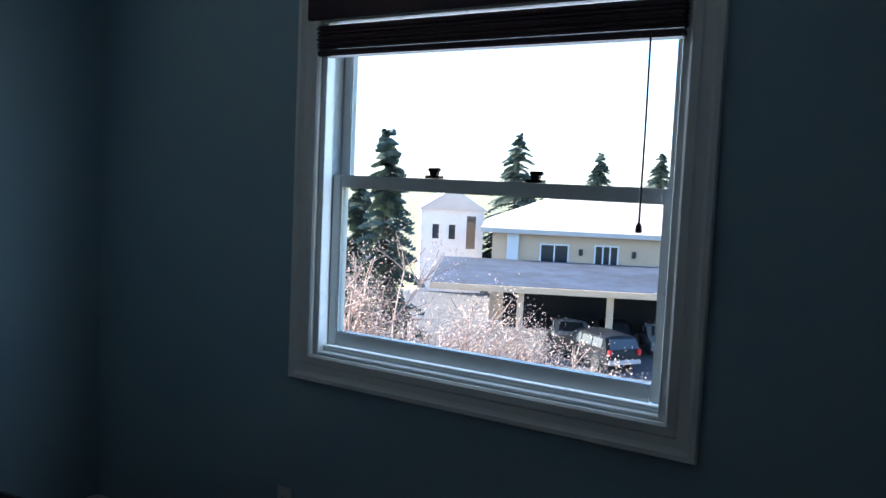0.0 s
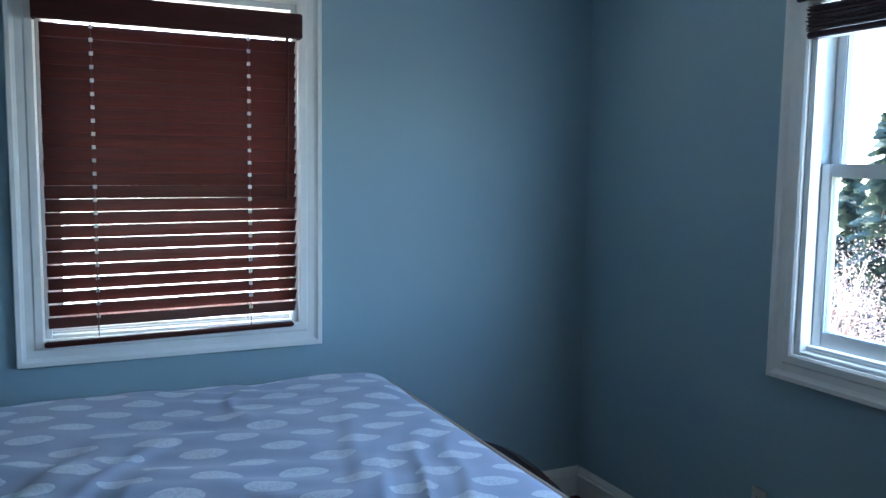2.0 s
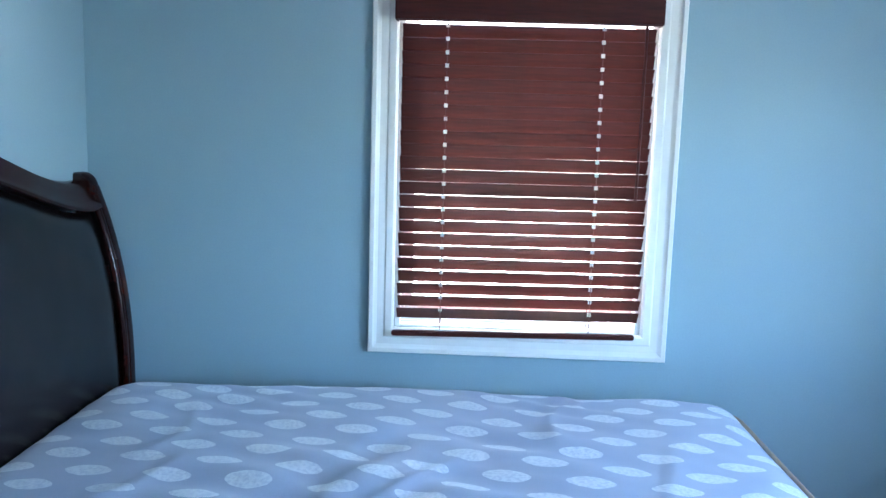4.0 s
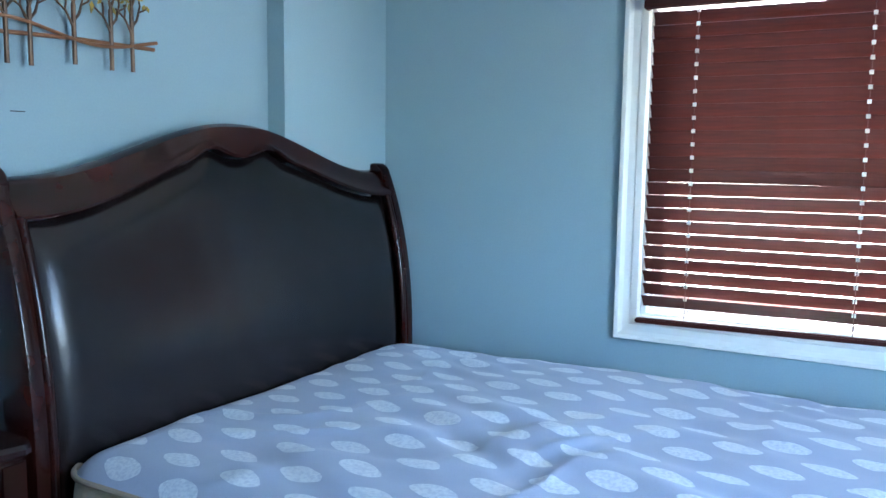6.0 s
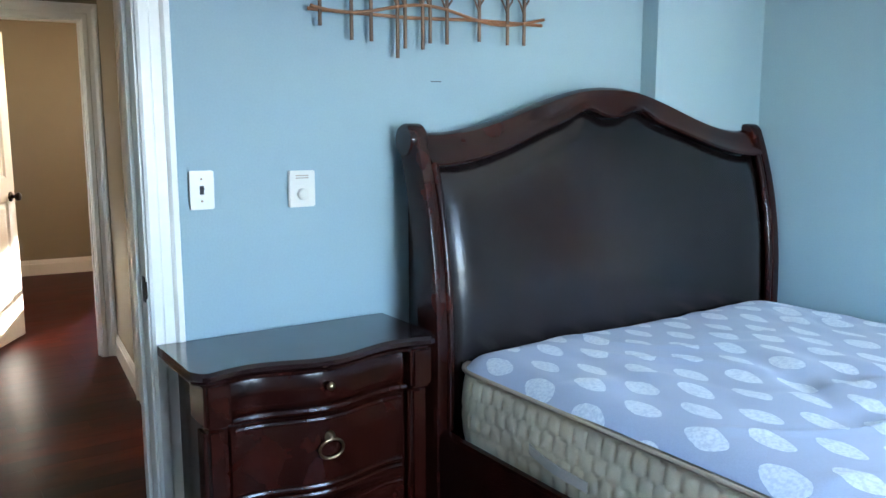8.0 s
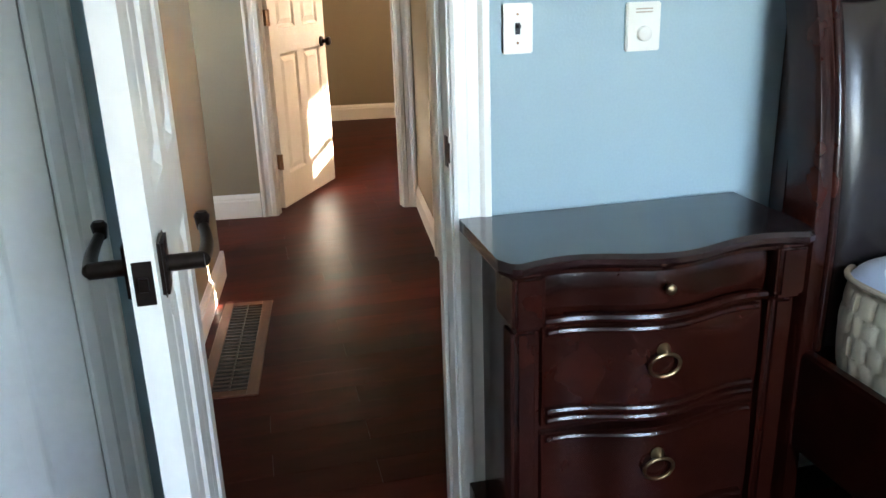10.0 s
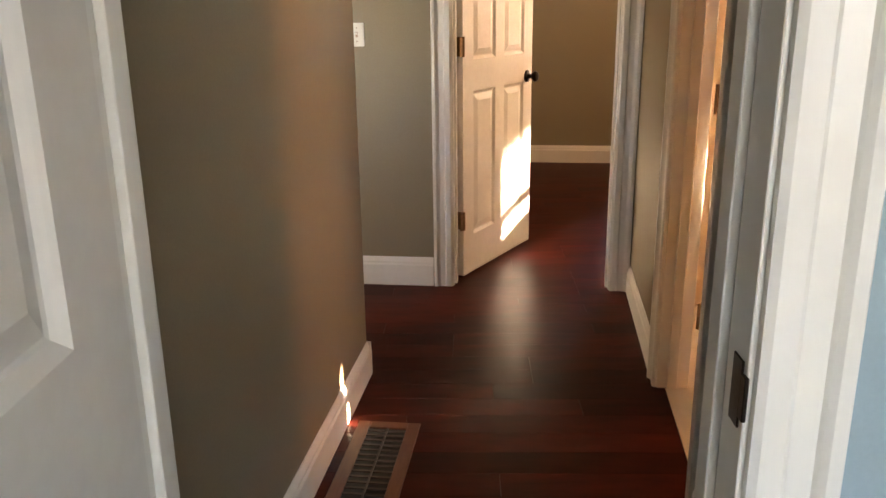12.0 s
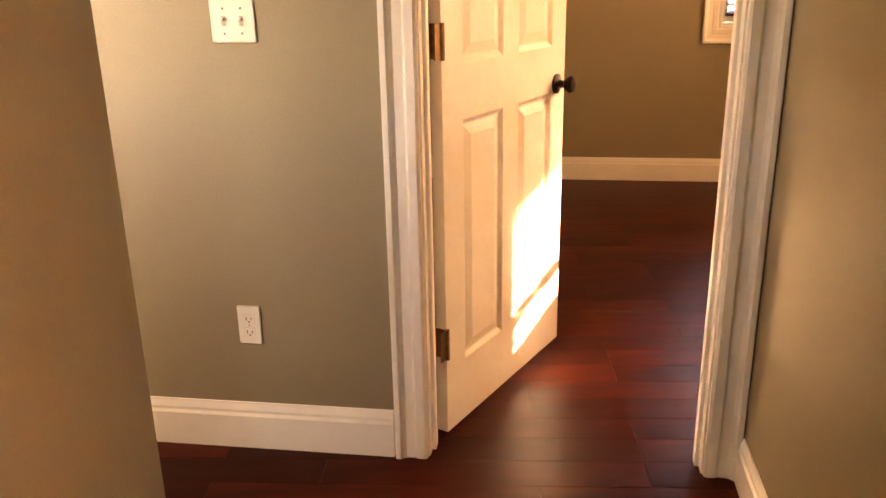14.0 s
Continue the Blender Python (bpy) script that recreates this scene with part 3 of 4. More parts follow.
def bedroom_door():
    ang = math.degrees(math.atan2(0.014, 0.68))
    e = thing("door_1", "open white six-panel bedroom door with bronze lever handles", "door", kind="structure", m=pose(0.012, -3.075, 0.012, 0, 0, ang))
    w = 0.675
    panel_door(e, w)
    z = 0.985
    part("latch_plate", boxes((w, w + 0.002, -0.0125, 0.0125, z - 0.03, z + 0.03), (w, w + 0.01, -0.006, 0.006, z - 0.009, z + 0.009), bevel=0.001, seg=1), M_BRONZE, e)
    for s in (-1, 1):
        bm = boxes((w - 0.09, w - 0.03, min(s * 0.0175, s * 0.027), max(s * 0.0175, s * 0.027), z - 0.035, z + 0.045), bevel=0.004)
        tube(bm, [(w - 0.06, s * 0.025, z + 0.005), (w - 0.06, s * 0.075, z + 0.005)], 0.012, 12)
        pts = [(w - 0.06 - 0.115 * k, s * (0.072 + 0.006 * math.sin(k * 3)), z + 0.005 + 0.016 * k * k) for k in (0, 0.25, 0.5, 0.75, 1.0)]
        tube(bm, pts, 0.011, 12, 0.008)
        lathe(bm, [(0.003, -0.004), (0.009, 0.0), (0.012, 0.02), (0.008, 0.026)], axis=Vector((0, 0, 1)), at=Vector((w - 0.06 - 0.118, s * 0.072, z + 0.015)), sides=12)
        part("door_handle", bm, M_BRONZE, e, "dark bronze lever handle", smooth=True)
    for hz in (0.3, 1.03, 1.77):
        hinge(e, hz)


def hall_door():
    d = Vector((-0.714, 0.315))
    e = thing("door_2", "half-open white six-panel door with a dark round knob", "door", kind="structure", m=HALL @ pose(-3.268, -2.748, 0.012, 0, 0, math.degrees(math.atan2(d.y, d.x))))
    w = 0.78
    panel_door(e, w)
    z = 0.95
    for s in (-1, 1):
        bm = lathe(bmesh.new(), [(0.004, 0), (0.033, 0), (0.033, 0.006), (0.014, 0.012), (0.012, 0.03), (0.026, 0.04), (0.03, 0.052), (0.024, 0.064), (0.008, 0.068)], axis=Vector((0, s, 0)), at=Vector((w - 0.065, s * 0.0175, z)), sides=20)
        part("door_handle", bm, M_BRONZE, e, "dark bronze round knob", smooth=True)
    part("latch_plate", boxes((w, w + 0.002, -0.0125, 0.0125, z - 0.03, z + 0.03)), M_BRONZE, e)
    for hz in (0.29, 1.14, 1.77):
        bm = boxes((-0.003, 0.0, -0.016, 0.016, hz - 0.045, hz + 0.045), (-0.034, 0.0, -0.0215, -0.018, hz - 0.045, hz + 0.045))
        tube(bm, [(-0.002, -0.022, hz - 0.047), (-0.002, -0.022, hz + 0.047)], 0.007, 8)
        part("hinge", bm, M_HINGE, e, "brass butt hinge")


def bath_door():
    e = thing("door_3", "open white six-panel bathroom door in warm light", "door", kind="structure", m=HALL @ pose(BATH[0] + 0.056, HN + 0.128, 0.014, 0, 0, 66))
    panel_door(e, 0.735)
    for hz in (0.29, 1.03, 1.77):
        bm = boxes((-0.004, 0.0, -0.016, 0.016, hz - 0.045, hz + 0.045))
        tube(bm, [(-0.004, -0.02, hz - 0.047), (-0.004, -0.02, hz + 0.047)], 0.007, 8)
        part("hinge", bm, M_HINGE, e, "brass butt hinge")


def closet_door():
    e = thing("door_4", "closed white six-panel closet door beside the bedroom door", "door", kind="structure", m=pose(-0.02, CLOSET[0] + 0.022, 0.012, 0, 0, 90))
    panel_door(e, CLOSET[1] - CLOSET[0] - 0.044, 2.015)


closet_door()
bedroom_door()
hall_door()
bath_door()
part("strike_plate", boxes((-0.034, -0.008, DOOR[1] - 0.0205, DOOR[1] - 0.0181, 0.95, 1.02), (-0.008, 0.004, DOOR[1] - 0.021, DOOR[1] - 0.0165, 0.962, 1.008), bevel=0.001, seg=1), M_BRONZE)
tagged(bpy.data.objects["strike_plate"], "dark bronze strike plate on the white door lining", "strike plate")


# ---------------------------------------------------------------- bed
BY0, BY1 = -1.735, -0.055      # outer faces of the headboard posts
BYC = (BY0 + BY1) / 2


def sleigh_x(z):
    """How far the headboard's face stands off the wall at a height: upright below, rolling back above."""
    k = max(0.0, min(1.0, (z - 0.45) / 0.97))
    return 0.235 + 0.012 * math.sin(k * math.pi) - 0.12 * k ** 3


def crest(y):
    """Height of the headboard's top edge across its width."""
    k = abs(y - BYC) / ((BY1 - BY0) / 2)
    return 1.395 + 0.155 * (0.5 + 0.5 * math.cos(min(1, k / 0.9) * math.pi)) + 0.006 * max(0, k - 0.9) / 0.1


def crest_in(y):
    """Lower edge of the crest rail, with the double scallop in the middle."""
    k = abs(y - BYC) / ((BY1 - BY0) / 2)
    return crest(y) - 0.085 - 0.02 * math.exp(-((k / 0.1) ** 2)) + 0.022 * math.exp(-(((k - 0.16) / 0.07) ** 2)) - 0.012 * k


def headboard(e):
    y0, y1 = BY0 + 0.045, BY1 - 0.045
    hb = part("headboard", boxes((0.03, 0.085, y0, y1, 0.25, 1.25)), M_WOOD, e, "dark cherry sleigh headboard")
    # the crest rail: rounded, rolling back
    sec = []
    for i in range(73):
        y = y0 + (y1 - y0) * i / 72
        top, low = crest(y), crest_in(y)
        x = sleigh_x(low)
        xt = sleigh_x(1.40) - 0.02
        ring = [(x - 0.03, low), (x + 0.010, low), (x + 0.014, low + 0.008), (x + 0.006, low + 0.018)]
        for k in (0.35, 0.6, 0.8, 0.92):
            ring.append((x + (xt - x) * k + 0.006, low + (top - low) * k))
        ring += [(xt - 0.008, top), (xt - 0.03, top + 0.002), (xt - 0.055, top - 0.006), (xt - 0.068, top - 0.03), (xt - 0.06, top - 0.06), (x - 0.06, low)]
        sec.append([Vector((px, y, pz)) for px, pz in ring])
    part("crest_rail", loft(bmesh.new(), sec), M_WOOD, hb, "arched carved crest rail", smooth=True)
    # padded leather panel following the scallop, swelling away from its edges
    bm = bmesh.new()
    nu, nv = 64, 40
    grid = []
    yl, yr, zl = y0 + 0.028, y1 - 0.028, 0.5
    for j in range(nv + 1):
        row = []
        for i in range(nu + 1):
            u, v = i / nu, j / nv
            y = yl + (yr - yl) * u
            z = zl + (crest_in(y) - 0.006 - zl) * v
            edge = min(u, 1 - u) * (yr - yl)
            top = (1 - v) * (crest_in(y) - zl)
            puff = 0.03 * (1 - math.exp(-edge / 0.03)) * (1 - math.exp(-top / 0.03))
            wr = 0.0016 * noise.noise(Vector((y * 9, z * 9, 3))) + 0.0025 * noise.noise(Vector((y * 3, z * 3, 8)))
            row.append(bm.verts.new((sleigh_x(z) - 0.022 + puff + wr, y, z)))
        grid.append(row)
    for a, b in zip(grid, grid[1:]):
        for i in range(nu):
            bm.faces.new((a[i], a[i + 1], b[i + 1], b[i]))
    part("leather_panel", bm, M_LEATHER, hb, "padded dark brown leather panel", smooth=True)
    # bead round the panel
    for side in (y0 + 0.014, y1 - 0.014):
        part("bead", tube(bmesh.new(), [(sleigh_x(z) + 0.0, side, z) for z in [0.5 + k * 0.05 for k in range(17)]], 0.014, 10), M_WOOD, hb, smooth=True)
    # posts with scrolled ears
    for a, b in ((BY0, BY0 + 0.05), (BY1 - 0.05, BY1)):
        sec = []
        for k in range(25):
            z = 0.02 + 1.36 * k / 24
            x = sleigh_x(z) if z > 0.45 else 0.235 + 0.02 * (0.45 - z)
            back = x - 0.085 - 0.03 * max(0, (0.8 - z))
            ring = [(back, a), (x - 0.006, a), (x + 0.012, a + 0.008), (x + 0.016, (a + b) / 2), (x + 0.012, b - 0.008), (x - 0.006, b), (back, b)]
            sec.append([Vector((max(0.022, px), y, z)) for px, y in ring])
        bm = loft(bmesh.new(), sec)
        lathe(bm, [(0.01, -0.002), (0.045, 0.0), (0.05, 0.008), (0.05, b - a + 0.004), (0.045, b - a + 0.01), (0.01, b - a + 0.012)], axis=Vector((0, 1, 0)), at=Vector((0.087, a - 0.006, 1.375)), sides=24)
        part("post", bm, M_WOOD, e, "curved post with a scrolled ear", smooth=True)


MX0, MX1, MY0, MY1, MZ0, MZ1 = 0.235, 2.31, -1.665, -0.175, 0.455, 0.745


def mattress():
    e = thing("mattress", "bare mattress with pale leaf-pattern ticking and quilted cream side", "mattress", (0, 0, 0))
    nu, nv = 150, 110
    bm = bmesh.new()
    rows = []
    r = 0.06
    for j in range(nv + 1):
        row = []
        for i in range(nu + 1):
            x, y = MX0 + (MX1 - MX0) * i / nu, MY0 + (MY1 - MY0) * j / nv
            ex, ey = min(x - MX0, MX1 - x), min(y - MY0, MY1 - y)
            # round the corners of the plan
            cx, cy = max(0, 0.11 - ex), max(0, 0.11 - ey)
            over = math.hypot(cx, cy) - 0.11 if cx and cy else -1
            if over > 0:
                s = 0.11 / math.hypot(cx, cy)
                x += (cx - cx * s) * (1 if x < (MX0 + MX1) / 2 else -1)
                y += (cy - cy * s) * (1 if y < (MY0 + MY1) / 2 else -1)
            d = max(0.0, min(ex, ey, 0.11 - math.hypot(cx, cy) if cx and cy else 9))
            fall = 0.05 * math.exp(-d / 0.035)
            sag = 0.012 * math.sin((x - MX0) * 1.5) + 0.01 * noise.noise(Vector((x * 2.2, y * 2.2, 1)))
            # slack folds that run slantwise over the cloth
            p = Vector((x * 0.7 + y * 0.9, (x - 0.8 * y) * 3.6 + 1.5 * noise.noise(Vector((x * 2.5, y * 2.5, 7))), 2))
            fold = abs(noise.noise(p))
            ridge = max(0, 0.3 - fold) / 0.3
            ridge = ridge * ridge * (3 - 2 * ridge)
            amount = 0.6 + 0.8 * max(0, noise.noise(Vector((x * 1.4, y * 1.4, 21))))
            # and a second set, long and shallow, that fans out from the near side
            p = Vector((x * 1.1 - y * 0.3, (y + 0.35 * x) * 9.5 + 1.1 * noise.noise(Vector((x * 1.8, y * 1.8, 31))), 14))
            swell = noise.noise(p) * max(0, 0.35 + noise.noise(Vector((x * 1.6, y * 1.6, 40))))
            pucker = 0.5 * noise.noise(Vector((x * 14, y * 14, 5)))
            z = MZ1 + sag - fall + (0.012 * ridge * amount + 0.03 * swell + 0.004 * pucker) * min(1, d / 0.1)
            row.append(bm.verts.new((x, y, z)))
        rows.append(row)
    for a, b in zip(rows, rows[1:]):
        for i in range(nu):
            bm.faces.new((a[i], a[i + 1], b[i + 1], b[i]))
    part("ticking", bm, M_TICK, e, "blue-grey ticking woven with pale leaves", smooth=True)

    def outline(t, off=0.0):
        """A point of the rounded plan at a length t along it, and the way outwards."""
        x0, x1, y0, y1, r = MX0 - off, MX1 + off, MY0 - off, MY1 + off, 0.11
        legs = [(x1 - x0 - 2 * r), r * math.pi / 2, (y1 - y0 - 2 * r), r * math.pi / 2] * 2
        base = [((x0 + r, y0), (1, 0)), ((x1 - r, y0 + r), -90), ((x1, y0 + r), (0, 1)), ((x1 - r, y1 - r), 0), ((x1 - r, y1), (-1, 0)), ((x0 + r, y1 - r), 90), ((x0, y1 - r), (0, -1)), ((x0 + r, y0 + r), 180)]
        for n, (length, (p, way)) in enumerate(zip(legs, base)):
            if t <= length or n == 7:
                if isinstance(way, tuple):
                    return Vector((p[0] + way[0] * t, p[1] + way[1] * t, 0)), Vector((way[1], -way[0], 0))
                a = radians(way) + t / r
                return Vector((p[0] + r * math.cos(a), p[1] + r * math.sin(a), 0)), Vector((math.cos(a), math.sin(a), 0))
            t -= length

    total = 2 * (MX1 - MX0 + MY1 - MY0) - 8 * 0.11 + 0.11 * math.tau
    bm = bmesh.new()
    nt_, nz = 1000, 30
    cell = 0.048
    rings = []
    for j in range(nz + 1):
        z = MZ0 + (MZ1 - 0.045 - MZ0) * j / nz
        ring = []
        for i in range(nt_):
            s = total * i / nt_
            p, o = outline(s)
            # hexagonal puffs
            best, best2 = 9, 9
            for ri in (math.floor(z / (cell * 1.05)), math.floor(z / (cell * 1.05)) + 1):
                for ci in (math.floor(s / cell) - 1, math.floor(s / cell), math.floor(s / cell) + 1):
                    dd = math.hypot((s - (ci + 0.5 * (ri % 2)) * cell), (z - ri * cell * 1.05))
                    if dd < best:
                        best, best2 = dd, best
                    elif dd < best2:
                        best2 = dd
            puff = 0.007 * (1 - math.exp(-(best2 - best) / 0.006))
            bulge = 0.012 * math.sin(math.pi * j / nz)
            q = p + o * (puff + bulge - 0.006)
            ring.append(bm.verts.new((q.x, q.y, z)))
        rings.append(ring)
    for a, b in zip(rings, rings[1:]):
        for i in range(nt_):
            bm.faces.new((a[i], a[(i + 1) % nt_], b[(i + 1) % nt_], b[i]))
    bm.faces.new(rings[0])
    part("quilted_side", bm, M_SIDE, e, "cream quilted side band with puffed cells", smooth=True)
    pts = [outline(total * i / 240)[0] + outline(total * i / 240)[1] * 0.006 + Vector((0, 0, MZ1 - 0.045)) for i in range(240)]
    part("piping", tube(bmesh.new(), pts + [pts[0]], 0.007, 8), M_PIPING, e, "tan corded edge", smooth=True)
    bm = loft(bmesh.new(), [[Vector((x, MY0 - 0.02 - h, MZ0 + 0.105 + w - 0.12 * (x - 0.75))) for w, h in ((-0.014, b0), (0.014, b0), (0.014, b0 + 0.003), (-0.014, b0 + 0.003))] for x, b0 in ((0.63, 0), (0.66, 0.006), (0.71, 0.012), (0.77, 0.012), (0.81, 0.006), (0.85, 0))])
    part("carry_strap", bm, M_HANDLE, e, "satin carrying strap", smooth=True)


def bed():
    e = thing("bed", "dark cherry sleigh bed with a padded leather headboard", "bed", (0, 0, 0))
    headboard(e)
    for a, b in ((-1.72, -1.685), (-0.155, -0.12)):
        part("side_rail", boxes((0.2, 2.38, a, b, 0.25, 0.505), bevel=0.008), M_WOOD, e)
    # low rolled footboard
    sec = []
    for y in [BY0 + (BY1 - BY0) * k / 16 for k in range(17)]:
        arch = 0.13 * (0.5 + 0.5 * math.cos(min(1, abs(y - BYC) / 0.75) * math.pi)) - 0.095
        ring = [(2.36, 0.12), (2.40, 0.12), (2.43, 0.3), (2.46, 0.44), (2.505, 0.53), (2.505, 0.57), (2.47, 0.585), (2.43, 0.565), (2.395, 0.48), (2.365, 0.34)]
        sec.append([Vector((x, y, z + (arch if z > 0.4 else 0))) for x, z in ring])
    part("footboard", loft(bmesh.new(), sec), M_WOOD, e, "low rolled footboard", smooth=True)
    for x, y in ((2.35, BY0 + 0.03), (2.35, BY1 - 0.03)):
        part("leg", boxes((x - 0.03, x + 0.03, y - 0.03, y + 0.03, 0, 0.14), bevel=0.006), M_WOOD, e)
    part("slat_base", boxes((0.24, 2.32, -1.685, -0.155, 0.4, 0.452)), M_SLOT, e)


bed()
mattress()


# ---------------------------------------------------------------- nightstand
def serp(k):
    """Serpentine front: how far the face swells at k from -1 to 1."""
    return 0.35 + 0.5 * math.cos(k * math.pi / 0.6) + 0.15 * math.cos(k * math.pi / 2)


def nightstand():
    yc, hw = -2.128, 0.325
    e = thing("nightstand", "dark cherry nightstand with serpentine drawers and brass rings", "nightstand", m=pose(0, yc, 0) @ Matrix.Diagonal((1, 1, 1.03, 1)))
    fx = 0.335

    def front(y, base, amp, h):
        k = y / (hw + 0.02)
        return base + amp * serp(k) - 0.05 * max(0.0, (abs(y) / h - 0.9) / 0.1) ** 2 * (h > hw)

    def slab(z0, z1, base, amp, h, back=0.022, lip=0.0, n=40):
        """A board with a serpentine front edge; lip rounds that edge."""
        sec = []
        for i in range(n + 1):
            y = -h + 2 * h * i / n
            f = front(y, base, amp, h)
            zm = (z0 + z1) / 2
            sec.append([Vector((back, y, z0)), Vector((f - lip, y, z0)), Vector((f, y, zm - (z1 - z0) * 0.2)), Vector((f, y, zm + (z1 - z0) * 0.2)), Vector((f - lip, y, z1)), Vector((back, y, z1))])
        return loft(bmesh.new(), sec)

    part("body", boxes((0.022, 0.29, -hw + 0.03, hw - 0.03, 0.09, 0.785)), M_WOOD, e)
    for s in (-1, 1):
        part("corner_post", boxes((0.25, 0.325, s * (hw - 0.035) - 0.03, s * (hw - 0.035) + 0.03, 0.09, 0.67), bevel=0.014, seg=3), M_WOOD, e, smooth=True)
        part("corner_block", boxes((0.22, 0.345, s * (hw - 0.035) - 0.034, s * (hw - 0.035) + 0.034, 0.67, 0.785), bevel=0.01, seg=3), M_WOOD, e, smooth=True)
    part("top", slab(0.785, 0.812, fx + 0.005, 0.045, hw + 0.02, 0.018, 0.01), M_WOODT, e, "polished dark serpentine top", smooth=True)
    part("top_moulding", slab(0.768, 0.7855, fx - 0.012, 0.042, hw + 0.006, 0.022, 0.012), M_WOOD, e, smooth=True)
    dh = hw - 0.075

    def drawer(z0, z1, name, raised):
        d = part(name, slab(z0, z1, fx - 0.03, 0.04, dh, 0.25, 0.005), M_WOOD, e, smooth=True)
        if raised:
            for zz in (z0 + 0.014, z0 + 0.034, z1 - 0.01):
                bm = tube(bmesh.new(), [(front(y, fx - 0.03, 0.04, dh) + 0.001, y, zz) for y in [-dh + 0.01 + (2 * dh - 0.02) * k / 30 for k in range(31)]], 0.008, 8)
                part("moulding", bm, M_WOOD, d, smooth=True)
        return d

    drawer(0.683, 0.765, "top_drawer", False)
    part("waist_moulding", tube(bmesh.new(), [(front(y, fx - 0.02, 0.04, hw), y, 0.674) for y in [-dh + 2 * dh * k / 30 for k in range(31)]], 0.01, 8), M_WOOD, e, smooth=True)
    kx = front(0, fx - 0.03, 0.04, dh)
    part("drawer_knob", lathe(bmesh.new(), [(0.004, 0), (0.006, 0.008), (0.011, 0.014), (0.011, 0.02), (0.004, 0.025)], axis=Vector((1, 0, 0)), at=Vector((kx, 0, 0.73)), sides=14), M_BRASS, e, "small brass knob", smooth=True)
    for z0, z1, zr in ((0.435, 0.655, 0.565), (0.155, 0.415, 0.325)):
        d = drawer(z0, z1, "drawer", True)
        bm = lathe(bmesh.new(), [(0.004, 0), (0.016, 0.002), (0.014, 0.006), (0.006, 0.016), (0.003, 0.018)], axis=Vector((1, 0, 0)), at=Vector((kx, 0, zr + 0.03)), sides=14)
        ring = [(kx + 0.012 + 0.003 * math.sin(a), 0.034 * math.cos(a), zr + 0.026 * math.sin(a)) for a in [math.tau * k / 24 for k in range(25)]]
        tube(bm, ring, 0.004, 8)
        part("ring_pull", bm, M_BRASS, d, "antique brass ring pull", smooth=True)
    part("plinth", slab(0.055, 0.135, fx - 0.005, 0.045, hw + 0.012, 0.022, 0.02), M_WOOD, e, smooth=True)
    for s in (-1, 1):
        for x in (0.06, 0.3):
            bm = loft(bmesh.new(), [[Vector((x + dx * k, s * (hw - 0.03) + dy * k, z)) for dx, dy in ((-1, -1), (1, -1), (1, 1), (-1, 1))] for z, k in ((0, 0.03), (0.012, 0.036), (0.035, 0.034), (0.056, 0.042))])
            part("foot", bm, M_WOOD, e)


nightstand()


# ---------------------------------------------------------------- wall fittings
def switch(name, label, m, gangs=1, dial=False):
    """A cover plate in the x-z plane facing -y of its pose."""
    e = thing(name, label, "light switch", m=m)
    w = 0.062 + 0.046 * (gangs - 1)
    d = 0.012 if dial else 0.006
    hw, hh = w / 2 + (0.01 if dial else 0.004), 0.053
    part("plate", boxes((-hw, hw, -d, 0, -hh, hh), bevel=0.003), M_PLATE, e)
    if dial:
        part("dial", lathe(bmesh.new(), [(0.002, 0), (0.017, 0), (0.016, 0.01), (0.012, 0.013), (0.002, 0.013)], axis=Vector((0, -1, 0)), at=Vector((0, -d, -0.015)), sides=24), M_PLATE, e, "round dimmer dial", smooth=True)
        part("vent_slot", boxes((-0.02, 0.02, -d - 0.0005, -d + 0.001, 0.03, 0.033), (-0.02, 0.02, -d - 0.0005, -d + 0.001, 0.037, 0.04)), M_PIPING, e)
        return e
    for g in range(gangs):
        x = (g - (gangs - 1) / 2) * 0.046
        part("toggle_slot", boxes((x - 0.0055, x + 0.0055, -d - 0.0006, -d + 0.001, -0.012, 0.012)), M_SLOT if gangs == 1 else M_PIPING, e)
        part("toggle", boxes((x - 0.004, x + 0.004, -d - 0.013, -d, 0.001, 0.009), bevel=0.0015, seg=1), M_SLOT if gangs == 1 else M_PLATE, e)
        for z in (-0.03, 0.03):
            part("screw", lathe(bmesh.new(), [(0.0005, 0), (0.003, 0), (0.0025, 0.001), (0.0005, 0.001)], axis=Vector((0, -1, 0)), at=Vector((x, -d, z)), sides=10), M_HINGE, e)
    return e


def outlet(label, m):
    e = thing("wall_outlet", label, "outlet", m=m)
    part("plate", boxes((-0.034, 0.034, -0.006, 0, -0.058, 0.058), bevel=0.003), M_PLATE, e)
    for z in (-0.02, 0.02):
        r = part("receptacle", boxes((-0.017, 0.017, -0.008, -0.005, z - 0.014, z + 0.014), bevel=0.005), M_PLATE, e)
        part("slots", boxes((-0.008, -0.006, -0.0086, -0.0078, z - 0.005, z + 0.005), (0.006, 0.008, -0.0086, -0.0078, z - 0.004, z + 0.004), (-0.002, 0.002, -0.0086, -0.0078, z - 0.011, z - 0.007)), M_SLOT, r)
    part("screw", boxes((-0.002, 0.002, -0.0068, -0.0055, -0.002, 0.002)), M_HINGE, e)
    return e


